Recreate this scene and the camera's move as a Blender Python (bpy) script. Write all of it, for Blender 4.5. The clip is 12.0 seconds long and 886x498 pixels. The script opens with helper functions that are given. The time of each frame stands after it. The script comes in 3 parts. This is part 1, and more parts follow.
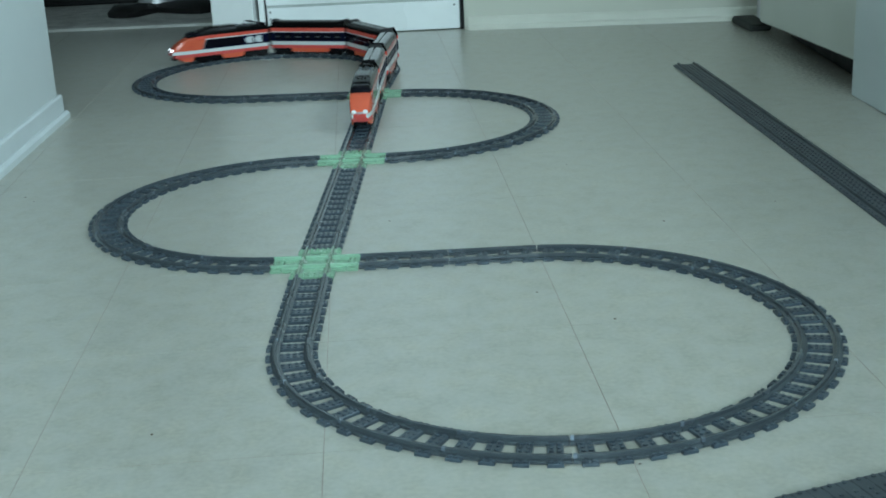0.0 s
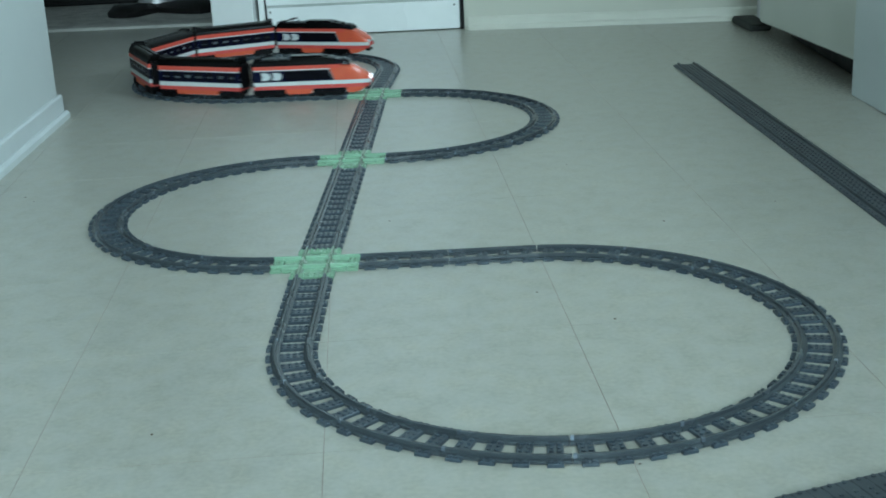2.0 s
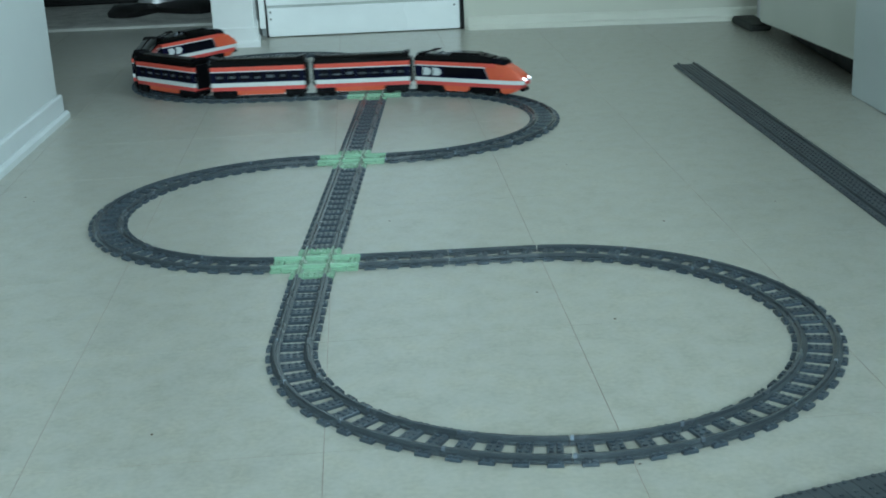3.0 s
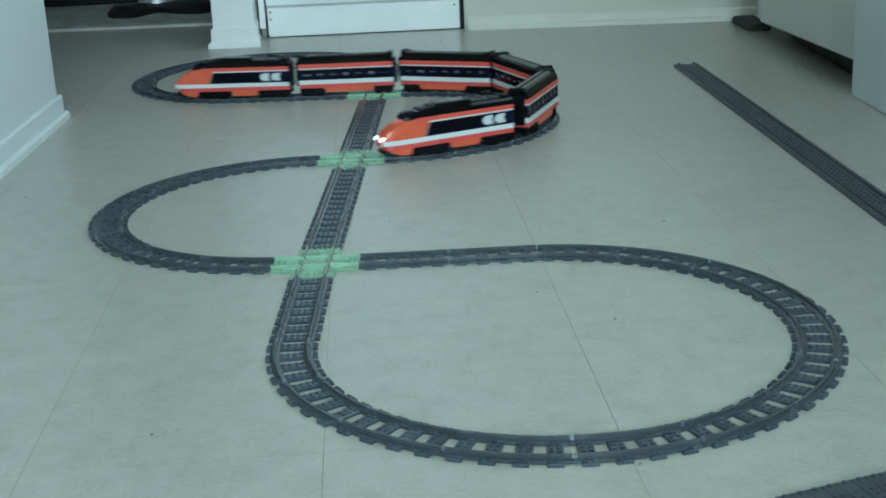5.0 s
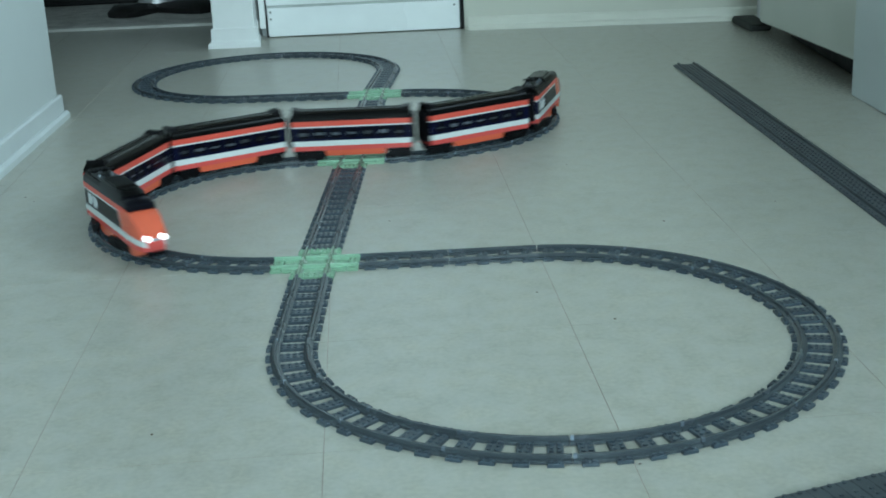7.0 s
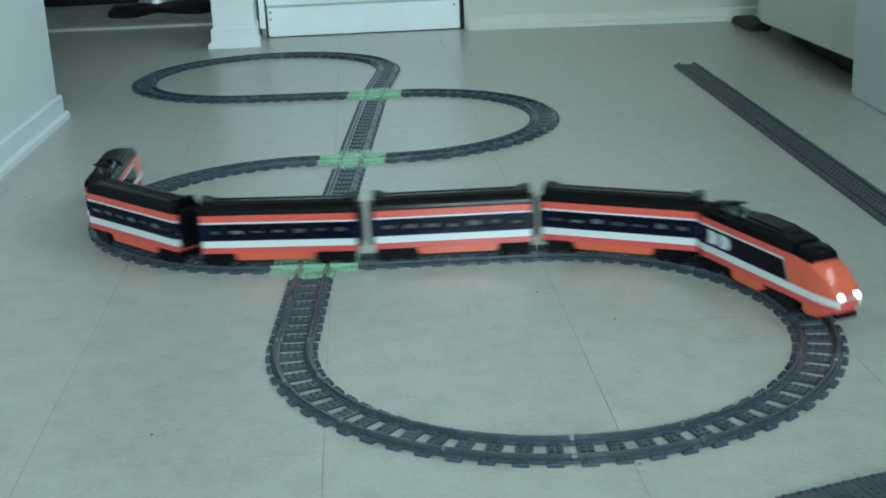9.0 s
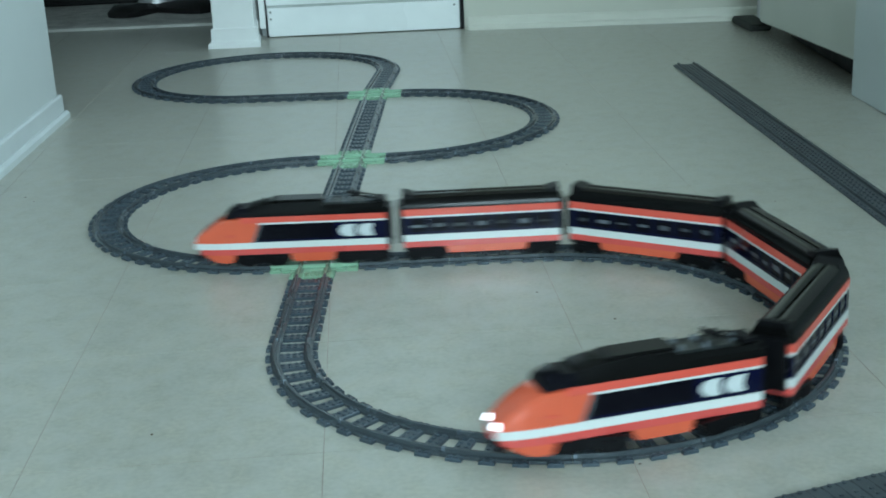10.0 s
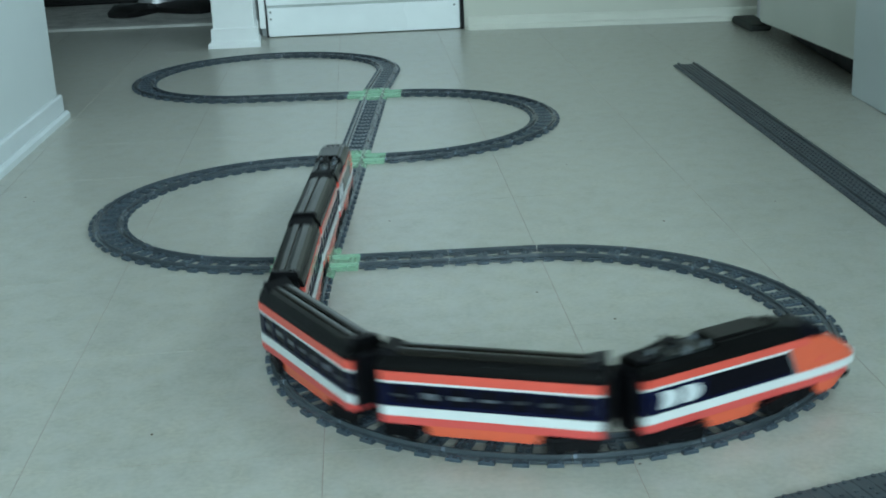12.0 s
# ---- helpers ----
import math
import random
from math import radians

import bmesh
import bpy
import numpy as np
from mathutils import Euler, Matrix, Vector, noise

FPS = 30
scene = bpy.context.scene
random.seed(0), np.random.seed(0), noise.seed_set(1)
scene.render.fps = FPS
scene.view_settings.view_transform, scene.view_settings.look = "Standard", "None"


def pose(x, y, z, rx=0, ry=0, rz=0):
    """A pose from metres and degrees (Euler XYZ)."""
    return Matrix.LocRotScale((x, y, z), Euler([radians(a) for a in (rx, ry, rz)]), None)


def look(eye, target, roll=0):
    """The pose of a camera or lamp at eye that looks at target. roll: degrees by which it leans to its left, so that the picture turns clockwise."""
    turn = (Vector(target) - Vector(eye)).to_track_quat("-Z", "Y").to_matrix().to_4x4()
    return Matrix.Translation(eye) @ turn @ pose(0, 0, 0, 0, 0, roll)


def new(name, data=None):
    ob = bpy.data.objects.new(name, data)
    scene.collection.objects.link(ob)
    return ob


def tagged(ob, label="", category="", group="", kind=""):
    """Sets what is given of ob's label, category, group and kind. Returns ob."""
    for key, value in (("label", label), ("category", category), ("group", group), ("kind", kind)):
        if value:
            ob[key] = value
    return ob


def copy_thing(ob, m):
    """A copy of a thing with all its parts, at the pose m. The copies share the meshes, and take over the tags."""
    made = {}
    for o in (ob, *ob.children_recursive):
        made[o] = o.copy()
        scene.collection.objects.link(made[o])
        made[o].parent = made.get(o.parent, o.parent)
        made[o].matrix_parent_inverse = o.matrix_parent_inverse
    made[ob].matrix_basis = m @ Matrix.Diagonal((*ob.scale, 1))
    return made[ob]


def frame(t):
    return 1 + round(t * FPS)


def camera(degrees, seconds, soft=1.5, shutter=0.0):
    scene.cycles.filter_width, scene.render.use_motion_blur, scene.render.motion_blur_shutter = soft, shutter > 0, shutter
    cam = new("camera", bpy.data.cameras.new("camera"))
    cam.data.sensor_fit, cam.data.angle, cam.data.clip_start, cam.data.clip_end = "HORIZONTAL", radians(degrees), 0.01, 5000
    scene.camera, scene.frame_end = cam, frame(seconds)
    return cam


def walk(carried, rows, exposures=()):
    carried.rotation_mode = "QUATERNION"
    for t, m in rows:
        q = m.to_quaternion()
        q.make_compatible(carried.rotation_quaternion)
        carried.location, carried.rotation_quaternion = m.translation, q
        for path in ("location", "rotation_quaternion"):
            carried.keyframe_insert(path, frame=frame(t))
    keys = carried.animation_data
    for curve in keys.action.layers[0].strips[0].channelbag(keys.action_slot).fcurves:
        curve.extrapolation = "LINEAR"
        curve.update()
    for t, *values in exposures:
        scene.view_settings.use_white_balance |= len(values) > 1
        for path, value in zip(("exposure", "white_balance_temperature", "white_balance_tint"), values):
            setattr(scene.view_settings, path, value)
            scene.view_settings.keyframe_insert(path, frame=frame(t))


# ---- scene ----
cam = camera(37.567, 12.0, soft=1.8, shutter=0.7)
EYE = Vector((0.2435, -1.8061, 0.5973))
YAW, TILT = -0.0314, 0.3101
AHEAD = Vector((math.sin(YAW) * math.cos(TILT), math.cos(YAW) * math.cos(TILT), -math.sin(TILT)))
STAND = look(EYE, EYE + AHEAD, -2.70)
walk(cam, [(0.0, STAND), (12.0, STAND)], exposures=[(0.0, 0.20, 5180, -6), (12.0, 0.20, 5180, -6)])

# ---- world and light ----
world = bpy.data.worlds.new("world")
scene.world = world
world.use_nodes = True
sky = world.node_tree.nodes.new("ShaderNodeTexSky")
sky.sky_type, sky.sun_disc, sky.sun_elevation, sky.sun_rotation = "NISHITA", False, radians(40), radians(150)
world.node_tree.links.new(sky.outputs[0], world.node_tree.nodes["Background"].inputs[0])
world.node_tree.nodes["Background"].inputs[1].default_value = 0.08


def area_lamp(name, m, width, height, watts, colour):
    data = bpy.data.lights.new(name, "AREA")
    data.shape, data.size, data.size_y, data.energy, data.color = "RECTANGLE", width, height, watts, colour
    ob = new(name, data)
    ob.matrix_world = m
    return ob


# daylight through the kitchen window behind the camera
area_lamp("window_daylight", look((0.85, -4.44, 1.45), (-0.2, 1.6, 0.2)), 1.1, 1.0, 93, (0.945, 1.0, 0.965))
# unseen fill lamp added on the east side to brighten the left
area_lamp("side_fill_light", look((1.76, 0.25, 1.62), (-0.6, 0.9, 0.0)), 1.5, 0.85, 23, (0.95, 1.0, 0.98))

# ---- materials ----


def material(name, colour, rough=0.5, metal=0.0, vary=0.12, scale=40.0, bump=0.0, bump_scale=200.0, transmission=0.0,
             island=0.0, glow=None, spec=0.5):
    m = bpy.data.materials.new(name)
    m.use_nodes = True
    nt = m.node_tree
    b = nt.nodes["Principled BSDF"]
    b.inputs["Metallic"].default_value = metal
    b.inputs["Transmission Weight"].default_value = transmission
    b.inputs["Specular IOR Level"].default_value = spec
    tc = nt.nodes.new("ShaderNodeTexCoord")
    fine = nt.nodes.new("ShaderNodeTexNoise")
    fine.inputs["Scale"].default_value, fine.inputs["Detail"].default_value = scale, 6
    big = nt.nodes.new("ShaderNodeTexNoise")
    big.inputs["Scale"].default_value, big.inputs["Detail"].default_value = scale * 0.13, 3
    nt.links.new(tc.outputs["Object"], fine.inputs["Vector"])
    nt.links.new(tc.outputs["Object"], big.inputs["Vector"])
    add = nt.nodes.new("ShaderNodeMath")
    add.operation = "ADD"
    nt.links.new(fine.outputs["Fac"], add.inputs[0])
    nt.links.new(big.outputs["Fac"], add.inputs[1])
    ramp = nt.nodes.new("ShaderNodeMapRange")
    ramp.inputs["From Min"].default_value, ramp.inputs["From Max"].default_value = 0.65, 1.35
    ramp.inputs["To Min"].default_value, ramp.inputs["To Max"].default_value = 1 - vary, 1 + vary
    nt.links.new(add.outputs[0], ramp.inputs["Value"])
    value = ramp.outputs[0]
    if island:
        info = nt.nodes.new("ShaderNodeObjectInfo")
        r2 = nt.nodes.new("ShaderNodeMapRange")
        r2.inputs["To Min"].default_value, r2.inputs["To Max"].default_value = 1 - island, 1 + island
        nt.links.new(info.outputs["Random"], r2.inputs["Value"])
        mul = nt.nodes.new("ShaderNodeMath")
        mul.operation = "MULTIPLY"
        nt.links.new(value, mul.inputs[0])
        nt.links.new(r2.outputs[0], mul.inputs[1])
        value = mul.outputs[0]
    mix = nt.nodes.new("ShaderNodeVectorMath")
    mix.operation = "SCALE"
    mix.inputs[0].default_value = colour
    nt.links.new(value, mix.inputs["Scale"])
    nt.links.new(mix.outputs[0], b.inputs["Base Color"])
    rr = nt.nodes.new("ShaderNodeMapRange")
    rr.inputs["From Min"].default_value, rr.inputs["From Max"].default_value = 0.3, 0.7
    rr.inputs["To Min"].default_value, rr.inputs["To Max"].default_value = max(0.03, rough - 0.07), min(1.0, rough + 0.07)
    nt.links.new(big.outputs["Fac"], rr.inputs["Value"])
    nt.links.new(rr.outputs[0], b.inputs["Roughness"])
    if bump:
        n3 = nt.nodes.new("ShaderNodeTexNoise")
        n3.inputs["Scale"].default_value, n3.inputs["Detail"].default_value = bump_scale, 4
        nt.links.new(tc.outputs["Object"], n3.inputs["Vector"])
        bp = nt.nodes.new("ShaderNodeBump")
        bp.inputs["Strength"].default_value, bp.inputs["Distance"].default_value = bump, 0.002
        nt.links.new(n3.outputs["Fac"], bp.inputs["Height"])
        nt.links.new(bp.outputs[0], b.inputs["Normal"])
    if glow:
        b.inputs["Emission Color"].default_value, b.inputs["Emission Strength"].default_value = (*glow[:3], 1), glow[3]
    return m


def floor_material():
    """Cream vinyl with a clouded print, faint scuffs and a soft sheen, in world coordinates."""
    m = material("cream_vinyl", (0.370, 0.354, 0.292), 0.31, vary=0.19, scale=150.0, bump=0.02, bump_scale=120.0, island=0.02)
    nt = m.node_tree
    geo = nt.nodes.new("ShaderNodeNewGeometry")
    for n in list(nt.nodes):
        if n.bl_idname == "ShaderNodeTexNoise":
            nt.links.new(geo.outputs["Position"], n.inputs["Vector"])
    b = nt.nodes["Principled BSDF"]
    base = b.inputs["Base Color"].links[0].from_socket
    gloss = b.inputs["Roughness"].links[0].from_node
    gloss.inputs["To Min"].default_value, gloss.inputs["To Max"].default_value = 0.285, 0.345
    # clouds of a cooler tone, drawn out along one direction
    stretch = nt.nodes.new("ShaderNodeMapping")
    stretch.inputs["Scale"].default_value, stretch.inputs["Rotation"].default_value = (16.0, 13.0, 1.0), (0, 0, 0.5)
    nt.links.new(geo.outputs["Position"], stretch.inputs["Vector"])
    cloud = nt.nodes.new("ShaderNodeTexNoise")
    cloud.inputs["Scale"].default_value, cloud.inputs["Detail"].default_value, cloud.inputs["Distortion"].default_value = 2.2, 6, 0.3
    nt.links.new(stretch.outputs[0], cloud.inputs["Vector"])
    lift = nt.nodes.new("ShaderNodeMapRange")
    lift.inputs["From Min"].default_value, lift.inputs["From Max"].default_value = 0.30, 0.70
    lift.inputs["To Max"].default_value = 0.62
    nt.links.new(cloud.outputs["Fac"], lift.inputs["Value"])
    mix = nt.nodes.new("ShaderNodeMix")
    mix.data_type = "RGBA"
    nt.links.new(lift.outputs[0], mix.inputs[0])
    nt.links.new(base, mix.inputs[6])
    mix.inputs[7].default_value = (0.43, 0.43, 0.40, 1)
    # small brown flecks of dirt
    dirt = nt.nodes.new("ShaderNodeTexNoise")
    dirt.inputs["Scale"].default_value, dirt.inputs["Detail"].default_value = 420, 2
    nt.links.new(geo.outputs["Position"], dirt.inputs["Vector"])
    cut = nt.nodes.new("ShaderNodeMapRange")
    cut.inputs["From Min"].default_value, cut.inputs["From Max"].default_value, cut.inputs["To Max"].default_value = 0.66, 0.84, 0.08
    nt.links.new(dirt.outputs["Fac"], cut.inputs["Value"])
    last = nt.nodes.new("ShaderNodeMix")
    last.data_type = "RGBA"
    nt.links.new(cut.outputs[0], last.inputs[0])
    nt.links.new(mix.outputs[2], last.inputs[6])
    last.inputs[7].default_value = (0.20, 0.17, 0.14, 1)
    # speckled grime trodden in along the appliance, with the shade there painted in too
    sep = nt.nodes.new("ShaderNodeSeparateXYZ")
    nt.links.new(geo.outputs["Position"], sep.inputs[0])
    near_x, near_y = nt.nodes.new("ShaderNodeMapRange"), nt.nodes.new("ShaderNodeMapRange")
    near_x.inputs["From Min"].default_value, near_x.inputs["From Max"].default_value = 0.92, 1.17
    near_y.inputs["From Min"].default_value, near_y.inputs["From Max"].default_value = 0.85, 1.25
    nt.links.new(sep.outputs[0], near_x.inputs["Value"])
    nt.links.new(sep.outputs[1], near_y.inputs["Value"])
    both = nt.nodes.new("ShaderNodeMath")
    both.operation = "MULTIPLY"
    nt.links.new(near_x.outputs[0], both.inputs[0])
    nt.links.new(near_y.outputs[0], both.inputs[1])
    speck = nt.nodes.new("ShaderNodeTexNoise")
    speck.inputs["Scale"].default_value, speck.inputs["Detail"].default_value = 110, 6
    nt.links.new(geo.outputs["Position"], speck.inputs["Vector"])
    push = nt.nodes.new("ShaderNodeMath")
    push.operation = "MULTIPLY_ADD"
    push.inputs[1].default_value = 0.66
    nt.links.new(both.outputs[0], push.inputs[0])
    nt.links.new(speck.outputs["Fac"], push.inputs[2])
    grime_shade = nt.nodes.new("ShaderNodeMapRange")
    grime_shade.inputs["From Min"].default_value, grime_shade.inputs["From Max"].default_value, grime_shade.inputs["To Max"].default_value = 0.74, 0.98, 0.85
    nt.links.new(push.outputs[0], grime_shade.inputs["Value"])
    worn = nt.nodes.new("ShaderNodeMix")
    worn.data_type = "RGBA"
    nt.links.new(grime_shade.outputs[0], worn.inputs[0])
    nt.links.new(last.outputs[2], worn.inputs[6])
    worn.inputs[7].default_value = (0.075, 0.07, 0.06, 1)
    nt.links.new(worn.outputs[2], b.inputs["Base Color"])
    return m


PLASTIC_GREY = material("dark_bluish_grey_plastic", (0.046, 0.061, 0.078), 0.30, vary=0.12, scale=60, island=0.10)
# track grey darkened for the dimmer side of the floor where the spares lie
SPARE_SHADED_GREY = material("shaded_dark_grey_plastic", (0.040, 0.049, 0.058), 0.40, vary=0.2, scale=60, island=0.15)
RAIL_GREY = material("rail_grey_plastic", (0.058, 0.069, 0.078), 0.27, vary=0.15, scale=50, island=0.10, spec=0.38)
GREEN = material("pale_green_plastic", (0.33, 0.51, 0.34), 0.28, vary=0.08, scale=70, transmission=0.25)
GREEN_RAIL = material("pale_green_rail", (0.37, 0.56, 0.39), 0.22, vary=0.08, scale=70, transmission=0.2)
ORANGE = material("orange_plastic", (0.61, 0.110, 0.050), 0.16, vary=0.05, scale=80)
CORAL = material("coral_plastic", (0.61, 0.092, 0.062), 0.17, vary=0.05, scale=80)
RED = material("red_plastic", (0.57, 0.082, 0.072), 0.18, vary=0.05, scale=80)
WHITE = material("white_plastic", (0.66, 0.68, 0.67), 0.16, vary=0.03, scale=80)
BLACK = material("black_plastic", (0.004, 0.004, 0.004), 0.16, vary=0.2, scale=90, spec=0.09)
BLACK_GLOSS = material("polished_black_plastic", (0.008, 0.007, 0.005), 0.09, vary=0.2, scale=60, spec=0.22)
BLACK_MATT = material("black_matt_plastic", (0.004, 0.004, 0.005), 0.42, vary=0.2, scale=90, spec=0.1)
NAVY = material("dark_blue_plastic", (0.004, 0.005, 0.024), 0.16, vary=0.1, scale=90, spec=0.16)
GREY_LIGHT = material("light_bluish_grey_plastic", (0.33, 0.36, 0.38), 0.25, vary=0.08, scale=90)
EMBLEM = material("printed_white", (0.60, 0.63, 0.64), 0.2, vary=0.1, scale=90)
# pale grey of the caps that give the rail joints their glint
GLINT_GREY = material("pale_joint_glint", (0.17, 0.20, 0.24), 0.24, metal=0.25, vary=0.3, scale=60, island=0.6)
GREY_MID = material("bluish_grey_plastic", (0.13, 0.145, 0.16), 0.25, vary=0.15, scale=90)
GREY_DARK = material("grille_grey_plastic", (0.012, 0.014, 0.014), 0.3, vary=0.15, scale=90)
SMOKE = material("smoked_glass", (0.004, 0.004, 0.007), 0.06, vary=0.05, scale=50, spec=0.07)
TABLE_GREY = material("coach_table_plastic", (0.20, 0.21, 0.22), 0.35, vary=0.1, scale=90)
STRIP_GREY = material("window_strip_grey", (0.06, 0.066, 0.076), 0.3, vary=0.6, scale=60, island=0.95)
LAMP_ON = material("lit_headlight", (0.9, 0.9, 0.9), 0.2, glow=(1.0, 0.90, 0.90, 3.2))
LAMP_OFF = material("clear_headlight", (0.80, 0.82, 0.82), 0.1, vary=0.03)
STEEL = material("steel_axle", (0.5, 0.5, 0.5), 0.3, metal=1.0)
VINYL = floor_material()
SUBFLOOR = material("dusty_joint", (0.35, 0.285, 0.245), 0.8, vary=0.2, scale=15)
WALL = material("cool_white_wall_paint", (0.57, 0.60, 0.59), 0.55, vary=0.04, scale=6, bump=0.12, bump_scale=160)
CREAM = material("cream_wall_paint", (0.58, 0.575, 0.49), 0.5, vary=0.04, scale=6, bump=0.12, bump_scale=160)
CREAM_TRIM = material("cream_gloss_trim", (0.66, 0.655, 0.57), 0.35, vary=0.05, scale=14)
SKIRTING = material("cool_white_skirting_paint", (0.60, 0.63, 0.63), 0.50, vary=0.05, scale=14, bump=0.05, bump_scale=60)
TRIM = material("white_gloss_trim", (0.87, 0.88, 0.86), 0.30, vary=0.04, scale=14, bump=0.05, bump_scale=60)
DOORWHITE = material("white_door_paint", (0.88, 0.90, 0.89), 0.28, vary=0.04, scale=12, bump=0.05, bump_scale=70)
ENAMEL_WARM = material("cream_enamel", (0.52, 0.53, 0.47), 0.26, vary=0.03, scale=8)
ENAMEL = material("white_enamel", (0.50, 0.53, 0.53), 0.22, vary=0.03, scale=8)
CEILING = material("ceiling_paint", (0.78, 0.78, 0.76), 0.8, vary=0.03, scale=6)
CARPET = material("grey_brown_carpet", (0.58, 0.56, 0.53), 0.95, vary=0.35, scale=120, bump=0.6, bump_scale=500)
METAL_STRIP = material("dull_aluminium", (0.80, 0.79, 0.73), 0.45, metal=0.1, vary=0.15, scale=30)
CHROME = material("brushed_chrome", (0.8, 0.8, 0.8), 0.45, metal=0.7, vary=0.04, scale=20)
RUBBER = material("black_rubber", (0.010, 0.010, 0.010), 0.45, vary=0.25, scale=40, bump=0.2, bump_scale=120)
FELT = material("charcoal_rubber", (0.030, 0.034, 0.030), 0.7, vary=0.25, scale=60, bump=0.3, bump_scale=300)
CRUMB = material("brown_crumb", (0.10, 0.065, 0.045), 0.8, vary=0.3, scale=300)
SEAM_SHADE = material("grey_seam_shade", (0.46, 0.48, 0.46), 0.7, vary=0.2, scale=30)
SCREW = material("dull_screw", (0.16, 0.16, 0.15), 0.4, metal=0.7, vary=0.2)
GAP_SHADE = material("dark_gap_shade", (0.02, 0.02, 0.02), 0.8)

# ---- mesh helpers ----


def link(name, bm, mat, parent=None, label="", smooth=False):
    me = bpy.data.meshes.new(name)
    bmesh.ops.recalc_face_normals(bm, faces=bm.faces)
    bm.to_mesh(me)
    bm.free()
    me.materials.append(mat)
    if smooth:
        for f in me.polygons:
            f.use_smooth = True
        me.set_sharp_from_angle(angle=radians(35))
    ob = new(name, me)
    if parent:
        ob.parent = parent
    if label:
        tagged(ob, label)
    return ob


def part(name, bm, mat, parent, label="", smooth=False):
    return link(name, bm, mat, parent, label, smooth)


def prism(bm, outline, axis, lo, hi):
    """A closed outline of (a, b) pairs carried along an axis from lo to hi."""
    def place(a, b, c):
        return {"x": (c, a, b), "y": (a, c, b), "z": (a, b, c)}[axis]
    low = [bm.verts.new(place(a, b, lo)) for a, b in outline]
    top = [bm.verts.new(place(a, b, hi)) for a, b in outline]
    n = len(outline)
    bm.faces.new(low)
    bm.faces.new(top[::-1])
    for i in range(n):
        bm.faces.new((low[i], top[i], top[(i + 1) % n], low[(i + 1) % n]))


def block(bm, x0, x1, y0, y1, z0, z1, chamfer=0.0):
    c = chamfer
    if not c:
        prism(bm, [(x0, y0), (x1, y0), (x1, y1), (x0, y1)], "z", z0, z1)
        return
    rings = []
    for z, k in ((z0, c), (z0 + c, 0), (z1 - c, 0), (z1, c)):
        rings.append([bm.verts.new(v) for v in ((x0 + k, y0 + k, z), (x1 - k, y0 + k, z), (x1 - k, y1 - k, z), (x0 + k, y1 - k, z))])
    loft(bm, rings)


def loft(bm, rings):
    """Faces between rings of as many vertices each, closed at both ends."""
    n = len(rings[0])
    for r, q in zip(rings, rings[1:]):
        for i in range(n):
            bm.faces.new((r[i], r[(i + 1) % n], q[(i + 1) % n], q[i]))
    bm.faces.new(rings[0][::-1])
    bm.faces.new(rings[-1])


def rod(bm, a, b, radius, sides=8, radius_end=None):
    a, b = Vector(a), Vector(b)
    turn = (b - a).to_track_quat("Z", "Y").to_matrix()
    rings = []
    for at, r in ((a, radius), (b, radius if radius_end is None else radius_end)):
        rings.append([bm.verts.new(at + turn @ Vector((r * math.cos(k * 2 * math.pi / sides), r * math.sin(k * 2 * math.pi / sides), 0))) for k in range(sides)])
    loft(bm, rings)


# ---- the room ----
S = 0.008          # one stud of the toy's grid

bm = bmesh.new()
block(bm, -3.3, 1.95, -4.62, 4.2, -0.12, -0.0005)
floor = tagged(link("floor", bm, SUBFLOOR), "cream mottled vinyl tile floor, slightly worn", "floor", kind="structure")

# vinyl tiles of one foot, laid a little askew to the walls
TILE, TURN = 0.3048, math.atan(0.0868)
bm = bmesh.new()
e = TILE / 2 - 0.0004
rings = [[bm.verts.new((sx * (e - k), sy * (e - k), z)) for sx, sy in ((-1, -1), (1, -1), (1, 1), (-1, 1))] for z, k in ((-0.0004, 0), (-0.0002, 0), (0, 0.0002))]
loft(bm, rings)
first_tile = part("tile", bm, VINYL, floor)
ux, uy = Vector((math.cos(TURN), math.sin(TURN))), Vector((-math.sin(TURN), math.cos(TURN)))
origin = Vector((0.0745, -0.607)) + (ux + uy) * TILE / 2
first_tile.matrix_basis = pose(origin.x, origin.y, 0, 0, 0, math.degrees(TURN))
for i in range(-9, 6):
    for j in range(-13, 12):
        at = origin + ux * (TILE * i) + uy * (TILE * j)
        if (i, j) != (0, 0) and (-1.9 if at.y > 0.2 else -0.75) < at.x < 1.4 and -4.5 < at.y < 2.95:
            t = first_tile.copy()
            scene.collection.objects.link(t)
            t.matrix_basis = pose(at.x, at.y, 0, 0, 0, math.degrees(TURN) + 90 * ((i * 3 + j) % 4))


def wall(name, x0, x1, y0, y1, z1=2.45, m=None, label="cool white painted wall", paint=None):
    bm = bmesh.new()
    block(bm, x0, x1, y0, y1, -0.1, z1)
    ob = tagged(link(name, bm, paint or WALL), label, "wall", kind="structure")
    if m is not None:
        ob.matrix_basis = m
    return ob


# west wall beside the track: it ends where the hall opens
WEST = pose(-0.7057, 1.1724, 0, 0, 0, 3.3)
wall("wall_west", -0.17, -0.020, -5.7, -0.020, m=WEST, label="cool white painted wall ending at the hall opening")


